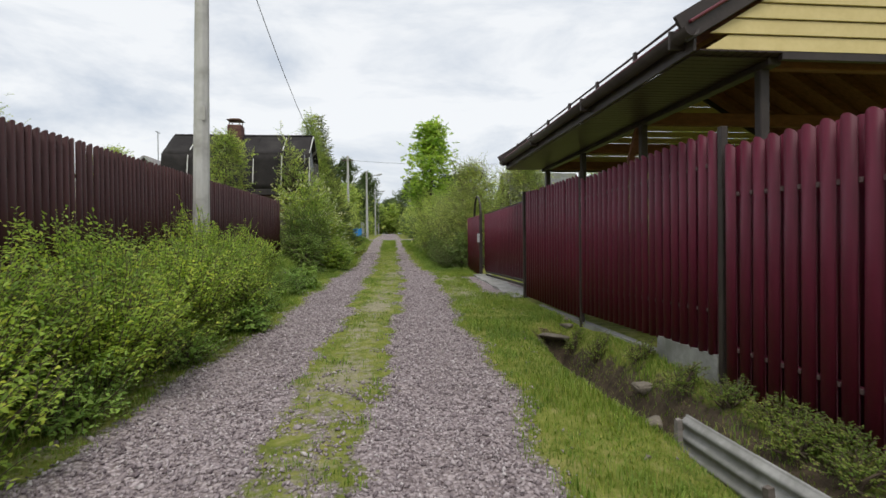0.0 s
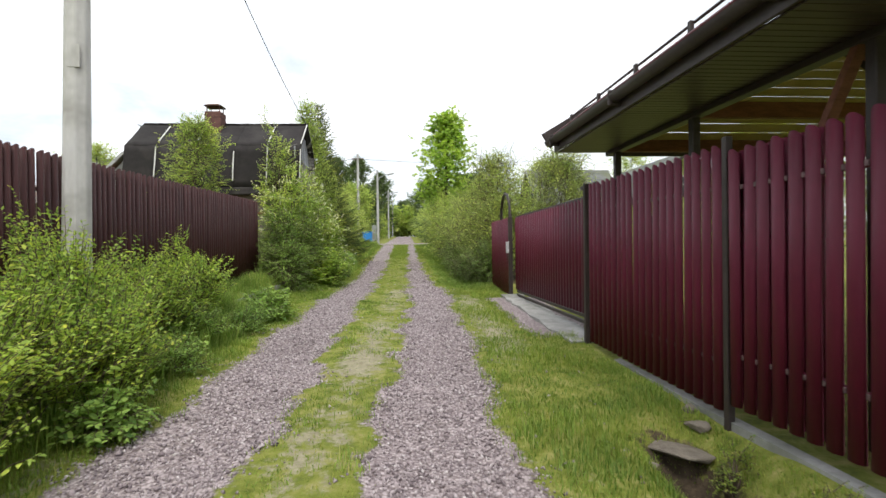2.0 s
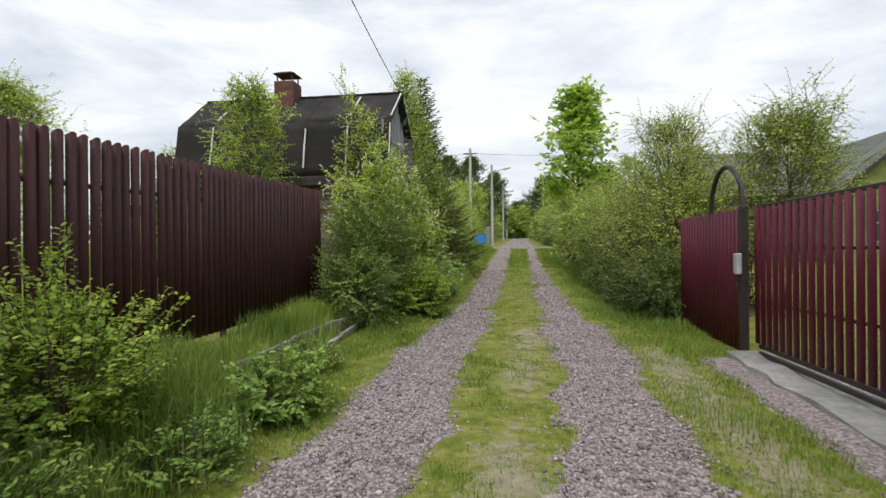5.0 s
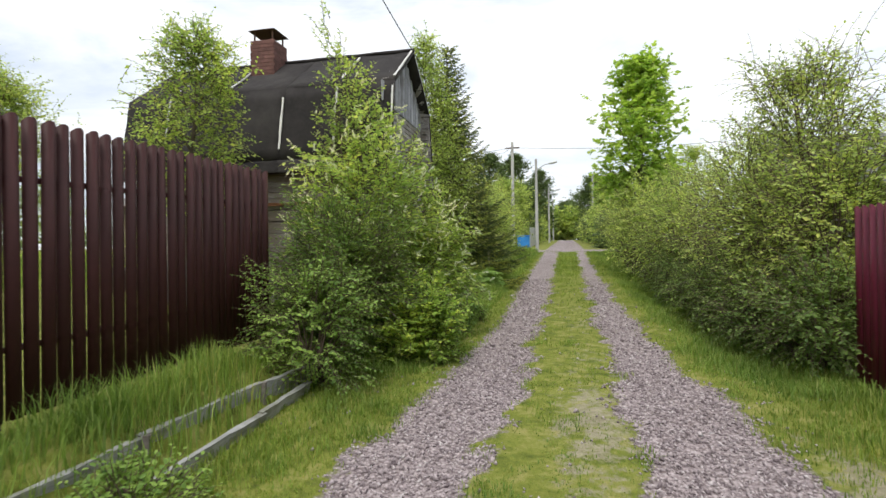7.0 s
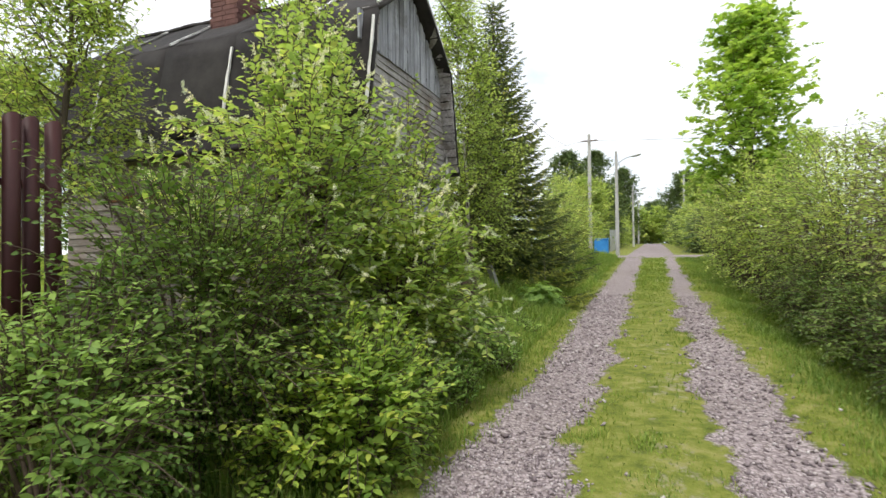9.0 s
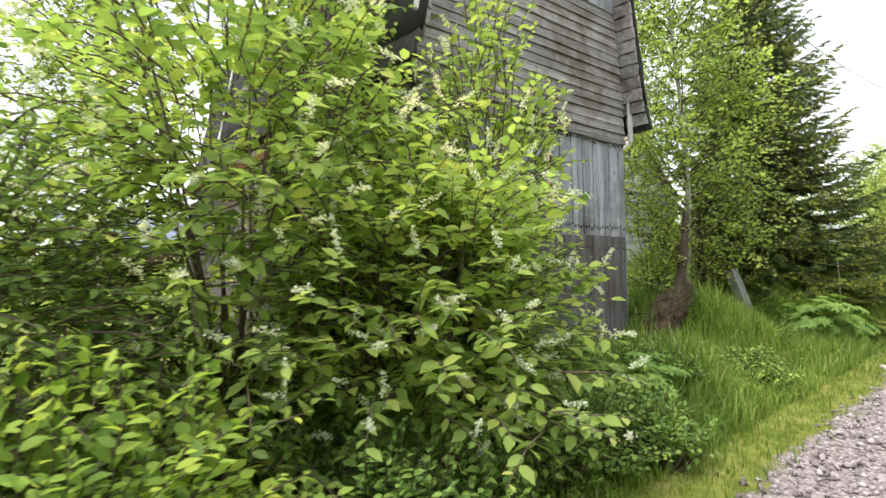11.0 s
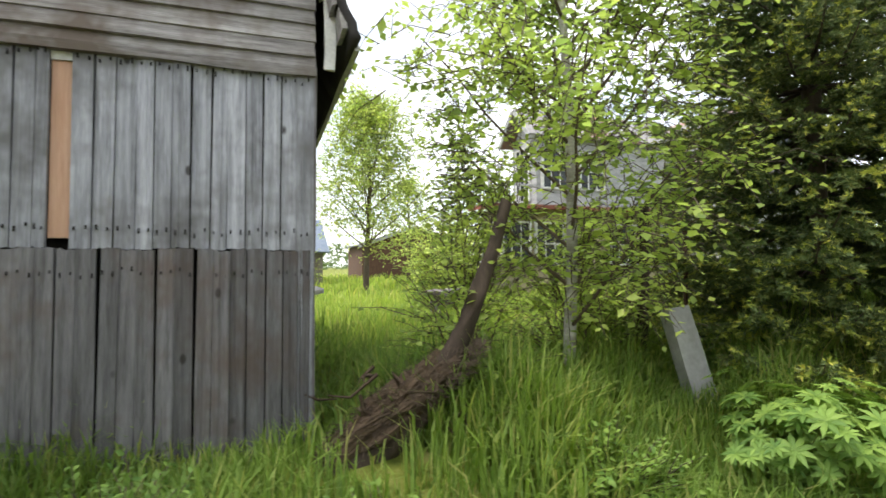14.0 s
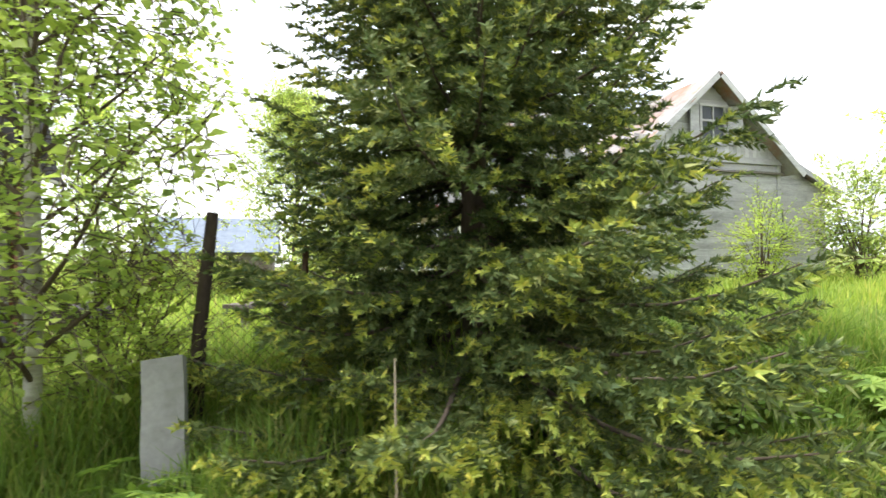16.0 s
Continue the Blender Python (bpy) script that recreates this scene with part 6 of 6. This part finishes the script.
# uprooted leaning trunk between house and birch
def leaning_trunk():
    r = np.random.default_rng(12)
    b = base("leaning_trunk", -2.86, 23.86, on_ground(-2.86, 23.86), 0, "leaning dead trunk with an upturned earthy root plate", "tree trunk")
    t = np.linspace(0, 1, 9)
    p = np.stack([-0.18 * t, 1.1 * t ** 0.75, -0.05 + 0.45 * t + 1.05 * t ** 2.0], -1)
    v, f = tubes([(p, 0.07 * (1 - t) ** 0.8 + 0.033)], 9)
    v += r.normal(0, 0.006, v.shape)
    part("trunk", raw("trunk", v, f, M_DEADWOOD, True), b)
    bm = bmesh.new()
    bmesh.ops.create_icosphere(bm, subdivisions=5, radius=1)
    for q in bm.verts:
        k = 1 + 0.3 * noise.noise(q.co * 2.2) + 0.16 * noise.noise(q.co * 6) + 0.10 * noise.noise(q.co * 17)
        q.co = Vector((q.co.x * 0.16, q.co.y * 0.50, q.co.z * 0.115)) * k
    part("root_plate", bm, b, pose(-0.1, 0.40, 0.27, 33, 0, 10), "dark earthy root plate", material=M_ROOT)
    paths = []
    for i in range(16):
        s = np.array([r.normal(-0.05, 0.12), r.uniform(-0.25, 0.75), r.uniform(0.1, 0.5)])
        e = s + np.array([r.normal(0.06, 0.08), r.normal(0.0, 0.12), r.uniform(-0.25, 0.02)])
        paths.append((np.stack([s, (s + e) / 2 + r.normal(0, 0.04, 3), e]), [0.012, 0.008, 0.003]))
    v, f = tubes(paths, 4)
    hn = 2200
    hp = unit(r.normal(0, 1, (hn, 3))) * [0.16, 0.48, 0.12] + [-0.1, 0.40, 0.27]
    hp[:, 2] += (hp[:, 1] - 0.40) * 0.62
    he = hp + unit(hp - [-0.06, 0.36, 0.2] + r.normal(0, 0.2, (hn, 3))) * r.uniform(0.03, 0.10, (hn, 1)) - [0, 0, 0.02]
    hv, hf = twig_mesh(np.stack([hp, (hp + he) / 2 + r.normal(0, 0.012, (hn, 3)), he], 1), 0.0032)
    part("root_hair", raw("root_hair", hv, [hf], M_TWIG), b)["kind"] = "stuff"
    part("root_tangle", raw("root_tangle", v, f, M_ROOT, True), b)["kind"] = "stuff"


leaning_trunk()
# broken stumps by the birch
for k, (x, y, h, w) in enumerate(((-3.55, 26.35, 1.45, 0.05),)):
    r = np.random.default_rng(k)
    v, f = tubes([([(0, 0, -0.1), (0.02, 0.03, h * 0.5), (-0.03, 0.09, h)], [w, w * 0.85, w * 0.7])], 7)
    ob = tagged(new("dead_stem", raw("dead_stem", v, f, M_DEADWOOD, True)), "bare dead stem standing in the grass", "stump", "dead stems")
    ob.matrix_basis = pose(x, y, on_ground(x, y))
barrel = base("barrel", -10.8, 23.5, on_ground(-10.8, 23.5), 0, "dark barrel lying behind the old house", "barrel")
bm = bmesh.new()
bmesh.ops.create_cone(bm, cap_ends=True, segments=18, radius1=0.3, radius2=0.3, depth=0.85)
bmesh.ops.bevel(bm, geom=[e for e in bm.edges if e.calc_face_angle(0) > 1], offset=0.03, segments=2, affect='EDGES')
part("body", bm, barrel, pose(0, 0, 0.3, 90, 0, 70), material=M_FRAME)
bench = base("plank_bench", -9.2, 26.6, on_ground(-9.2, 26.6) + 0.1, 0, "low weathered plank platform in the meadow", "bench")
part("top", rough_box(0.5, 1.6, 0.06, M_SIDEX, 800, 4, 0.004), bench, pose(0, 0, 0.38, 0, 0, 60))
for s in (-1, 1):
    part("leg", rough_box(0.3, 0.1, 0.5, M_SIDEX, 801, 2, 0.004), bench, pose(-s * 0.5, s * 0.3, -0.1))


for k, (x, y, rx, h) in enumerate(((-22, 20.5, 1.4, 1.9), (-21, 24.2, 1.2, 1.5), (-23, 17.5, 1.6, 2.2))):
    bush(x, y, rx, rx, h, 500, 8, 0.14, M_OLIVE, "green bush at the far end of the meadow", 475 + k, twig=0.45, low=-0.05, group="meadow bushes")
bush(-8.9, 39.4, 0.9, 0.9, 2.7, 700, 8, 0.11, M_OLIVE, "loose green bush beside the derelict house", 471, twig=0.45, low=0.1)
bush(-8.6, 36.2, 0.5, 0.5, 1.7, 350, 8, 0.09, M_BIRCH, "young light green sapling before the derelict house", 472, twig=0.4, low=0.1)


def chain_link(x, y0, y1, h):
    """Sagging diagonal wire netting between thin posts."""
    b = base("chain_link_fence", x, (y0 + y1) / 2, on_ground(x, y0), 0, "rusty chain-link netting behind the birch", "fence")
    L, step, paths = y1 - y0, 0.075, []
    for s in np.arange(-h, L, step):
        for flip in (False, True):
            a0, a1 = max(0.0, s), min(L, s + h)
            if a1 - a0 < 0.03:
                continue
            ya = np.linspace(a0, a1, 5)
            za = ya - s if not flip else h - (ya - s)
            paths.append((np.stack([0.012 * np.sin(ya * 9) + (0.003 if flip else 0), ya - L / 2, za + 0.02], -1), [0.0017] * 5))
    v, f = tubes(paths, 3)
    part("netting", raw("netting", v, f, M_RUST, True), b)["kind"] = "stuff"
    for y in (L / 2,):
        v, f = tubes([([(0, y, -0.2), (0, y, h + 0.1)], [0.02, 0.02])], 6)
        part("post", raw("post", v, f, M_RUST, True), b)


chain_link(-3.75, 25.1, 27.0, 1.2)


# ---------------------------------------------------------------- grass, weeds and gravel
def grass(name, n, xr, yr, height, keep, label, mat, seed, width=0.005, bend=0.5):
    r = np.random.default_rng(seed)
    x, y = r.uniform(*xr, n), r.uniform(*yr, n)
    ok = r.uniform(0, 1, n) < keep(x, y)
    x, y = x[ok], y[ok]
    n = len(x)
    z = ground_z(x, y) + bumpy(x, y) * (np.abs(x) < 12) - 0.01
    patch = 0.65 + 0.5 * (np.sin(x * 2.7 + 1.1 * np.sin(y * 1.9)) * np.sin(y * 2.1 + x) + 0.3)
    h = (height(x, y) if callable(height) else height) * r.uniform(0.45, 1.2, n) * np.clip(patch, 0.4, 1.3)
    a = r.uniform(0, 2 * np.pi, n)
    d = np.stack([np.cos(a), np.sin(a), np.zeros(n)], -1)
    s = np.stack([-np.sin(a), np.cos(a), np.zeros(n)], -1)
    w = width * r.uniform(0.7, 1.4, n) * (1 + h * 0.8)
    b = r.uniform(0.1, 1.0, n) * bend
    p0 = np.stack([x, y, z], -1)
    p1 = p0 + d * (h * b * 0.25)[:, None] + np.array([0, 0, 1.0]) * (h * 0.55)[:, None]
    p2 = p0 + d * (h * b * 0.95)[:, None] + np.array([0, 0, 1.0]) * (h * (1 - 0.35 * b))[:, None]
    v = np.stack([p0 - s * w[:, None] / 2, p0 + s * w[:, None] / 2, p1 + s * w[:, None] * 0.42, p1 - s * w[:, None] * 0.42, p2], 1)
    f = np.array([(0, 1, 2), (0, 2, 3), (3, 2, 4)])[None] + (np.arange(n) * 5)[:, None, None]
    tagged(new(name, raw(name, v, [f.reshape(-1, 3)], mat)), label, "grass", kind="stuff")


def off_track(x, y):
    g, e, s = zone_masks(x, y)
    return np.clip(1 - g * 1.15, 0, 1) * (1 - 0.75 * e) * (1 - 0.6 * s)


def verge_keep(x, y):
    u = x - centre(y)
    inner = np.abs(u) < 0.5
    patchy = 0.5 + 0.5 * np.sin(x * 5 + np.sin(y * 3.3) * 2) * np.sin(y * 2.9 + 1.3 * x)
    return off_track(x, y) * np.where(inner, 0.12 + 0.75 * patchy ** 1.5 * smooth(0, 16, y + 3), 0.9)


def tall_keep(x, y):
    u = x - centre(y)
    bare = 1 - np.exp(-(((x + 2.75) / 0.5) ** 2 + ((y - 24.05) / 0.55) ** 2)) * 0.95
    inner = np.interp(y, [12.5, 14, 17.3, 18], [1.75, 2.5, 2.45, 1.32])
    return smooth(inner, inner + 0.5, -u) * off_track(x, y) * bare


grass("lane_grass", 280000, (-2.6, 2.75), (0.5, 20), lambda x, y: 0.055 + 0.05 * smooth(1.3, 2.2, np.abs(x - centre(y))), verge_keep, "short mossy grass on the lane's middle strip and verges", M_VERGE, 21, 0.0055, 0.8)
grass("lane_grass_mid", 60000, (-2.6, 2.4), (20, 31), 0.08, verge_keep, "short grass on the lane's middle strip and verges", M_VERGE, 29, 0.007, 0.8)
grass("tall_grass", 60000, (-3.4, -1.6), (1, 18), 0.42, tall_keep, "long green grass along the brown fence", M_GRASS, 22, 0.006, 0.7)
grass("meadow_grass", 95000, (-4.4, -1.55), (18, 31), lambda x, y: 0.15 + (0.36 + 0.1 * smooth(21.5, 23, y)) * smooth(1.35, 2.4, -(x - centre(y))) * (1 - 0.45 * np.exp(-(((x + 2.8) / 0.45) ** 2)) * smooth(21, 21.6, y) * (1 - smooth(24.3, 25, y))), tall_keep, "tall lush grass before the old house and spruce", M_GRASS, 23, 0.0095, 0.9)
grass("field_grass", 60000, (-14, -4.3), (23.8, 42), 0.42, lambda x, y: np.ones_like(x), "deep meadow grass behind the old house", M_FIELD, 24, 0.014, 0.8)
grass("far_grass", 40000, (-45, -14), (12, 55), 0.45, lambda x, y: np.ones_like(x), "far meadow grass", M_FIELD, 25, 0.04, 0.8)
grass("hedge_grass", 45000, (1.3, 3.0), (17.5, 45), 0.16, lambda x, y: off_track(x, y) * smooth(1.3, 1.6, x - centre(y)), "grass at the foot of the hedge", M_GRASS, 26, 0.007, 0.8)
grass("lane_grass_far", 40000, (-3.4, 2.4), (31, 45), 0.13, off_track, "short grass on the far lane", M_VERGE, 27, 0.012, 0.8)
grass("bank_grass_far", 26000, (-4.2, -1.5), (31, 45), 0.35, tall_keep, "tall grass on the far bank", M_GRASS, 28, 0.014, 0.8)


def tuft_keep(x, y):
    u = x - centre(y)
    blot = np.sin(x * 6.1 + 2.2 * np.sin(y * 2.1)) * np.sin(y * 3.7 + 1.7 * np.sin(x * 3.0)) + 0.6 * np.sin(x * 13 + y * 3) * np.sin(y * 9 - x * 4)
    return off_track(x, y) * np.clip((blot - 0.25) * 2.5, 0, 1)


grass("lane_tufts", 190000, (-2.4, 2.75), (0, 20), 0.10, tuft_keep, "bright green grass tufts on the lane", M_GRASS, 41, 0.006, 0.9)


r_w = np.random.default_rng(77)
for k in range(17):
    xw, yw = r_w.uniform(-2.75, -1.6), r_w.uniform(19.6, 22.6)
    bush(xw, yw, 0.17, 0.24, r_w.uniform(0.3, 0.55), 75, 9, 0.055, M_WEED, "upright leafy weeds in the long grass", 700 + k, name="weed", template=LEAF6, twig=0.2, low=-0.2, upward=1.6, group="weeds", stems=4)
bush(-2.65, 17.3, 0.5, 0.5, 1.25, 800, 9, 0.055, M_WEED, "dense green bush at the end of the brown fence", 746, template=LEAF6, twig=0.28, low=-0.15)
bush(-13.0, 28.0, 1.2, 1.0, 2.2, 600, 8, 0.12, M_OLIVE, "round green bush in the meadow", 747, twig=0.4, low=-0.05)


def palmate(x, y, rx, h, n, seed, label="lush lupin clump with palm-like leaves"):
    """Fans of narrow leaflets on long stalks."""
    r = np.random.default_rng(seed)
    z = on_ground(x, y)
    b = base("lupin", x, y, z, 0, label, "plant")
    P, d = ragged_shell(n, r, 0.5, seed)
    C = P * [rx, rx, h / 2] + [0, 0, h * 0.55]
    C[:, 2] = np.maximum(C[:, 2], 0.08)
    m = 9
    a = np.arange(m) * 2 * np.pi / m
    nrm = unit(d * 0.7 + [0, 0, 0.9] + r.normal(0, 0.2, (n, 3)))
    u = unit(np.cross(nrm, r.normal(0, 1, (n, 3))))
    w = np.cross(nrm, u)
    al = u[:, None] * np.cos(a)[None, :, None] + w[:, None] * np.sin(a)[None, :, None] + nrm[:, None] * 0.12
    size = np.repeat(r.uniform(0.06, 0.11, n), m)
    v, f = strew(LEAF6, np.repeat(C, m, 0), al.reshape(-1, 3), np.repeat(nrm, m, 0), size, size * 0.55)
    foot = np.stack([r.normal(0, rx * 0.2, n), r.normal(0, rx * 0.2, n), np.zeros(n)], -1)
    tv, tf = twig_mesh(np.stack([foot, (foot + C) / 2 + [0, 0, 0.04], C], 1), 0.004)
    part("stalk_tangle", raw("stalk_tangle", tv, [tf], M_GRASS), b)["kind"] = "stuff"
    part("foliage", raw("foliage", v, [f], M_WEED, True), b)


palmate(-2.15, 26.35, 0.45, 0.55, 260, 61)
palmate(-2.0, 27.0, 0.3, 0.4, 120, 62)
palmate(-2.2, 22.3, 0.35, 0.4, 130, 63, "leafy green weed clump with palm-like leaves")
palmate(-2.3, 30.4, 0.4, 0.45, 140, 64)
for k, (x, y, rx, h, n) in enumerate(((-2.0, 21.3, 0.35, 0.55, 300), (-2.35, 23.0, 0.3, 0.3, 160), (-2.0, 23.9, 0.3, 0.35, 200), (-1.95, 19.9, 0.35, 0.6, 300), (-2.3, 25.2, 0.25, 0.3, 130),
                                      (-2.3, 9.6, 0.4, 0.4, 260), (-2.5, 10.8, 0.4, 0.45, 260), (-2.2, 11.9, 0.35, 0.35, 220), (-2.35, 14.6, 0.3, 0.35, 200), (-2.3, 4.2, 0.3, 0.4, 220), (-2.2, 6.0, 0.3, 0.35, 220),
                                      (2.5, 4.3, 0.16, 0.16, 150), (2.6, 5.3, 0.14, 0.13, 130), (2.5, 6.2, 0.13, 0.13, 120), (2.6, 3.3, 0.2, 0.12, 200), (2.5, 2.6, 0.2, 0.1, 200), (2.62, 2.9, 0.15, 0.1, 150), (2.45, 3.0, 0.15, 0.1, 150), (2.58, 3.8, 0.15, 0.12, 150), (2.5, 7.0, 0.12, 0.12, 100))):
    bush(x, y, rx, rx, h, n, 8, 0.05 if x < 0 else 0.022, M_WEED if x < 0 else M_VERGE, "low patch of leafy green weeds", 500 + k, name="weed", template=LEAF6, twig=0.18 if x < 0 else 0.07, low=-0.25, upward=0.9, group="weeds", stems=5)


def gravel(n, yr, seed, smin, smax, name):
    r = np.random.default_rng(seed)
    x, y = r.uniform(-2.5, 2.3, n), r.uniform(*yr, n)
    g = zone_masks(x, y)[0]
    ok = r.uniform(0, 1, n) < np.clip((g + 0.35 * np.sin(x * 9 + 3 * np.sin(y * 4.1)) * np.sin(y * 5.3 + x * 4) - 0.25) * 1.4, 0.003, 1)
    x, y = x[ok], y[ok]
    n = len(x)
    s = r.uniform(smin, smax, n) * np.where(r.uniform(0, 1, n) < 0.08, 1.6, 1.0)
    z = ground_z(x, y) + bumpy(x, y) + s * 0.18
    oct_v = np.array([(1, 0, 0), (-1, 0, 0), (0, 1, 0), (0, -1, 0), (0, 0, 1), (0, 0, -1)], float)
    tv = oct_v[None] * r.uniform(0.55, 1.15, (n, 6, 1)) * np.array([0.62, 0.5, 0.42]) + r.normal(0, 0.10, (n, 6, 3))
    a = r.uniform(0, 2 * np.pi, n)
    c, sn = np.cos(a)[:, None], np.sin(a)[:, None]
    tilt = r.normal(0, 0.35, n)[:, None]
    X = tv[..., 0] * c - tv[..., 1] * sn
    Y = tv[..., 0] * sn + tv[..., 1] * c
    Z = tv[..., 2] + X * tilt
    v = np.stack([X, Y, Z], -1) * s[:, None, None] + np.stack([x, y, z], -1)[:, None]
    f = np.array([(0, 2, 4), (2, 1, 4), (1, 3, 4), (3, 0, 4), (2, 0, 5), (1, 2, 5), (3, 1, 5), (0, 3, 5)])[None] + (np.arange(n) * 6)[:, None, None]
    tagged(new(name, raw(name, v, [f.reshape(-1, 3)], M_GRAVEL)), "crushed pinkish-grey granite gravel in the wheel tracks", "gravel", kind="stuff")


gravel(105000, (1.0, 19.5), 31, 0.016, 0.036, "gravel")
gravel(12000, (19.5, 30), 32, 0.03, 0.05, "gravel_far")
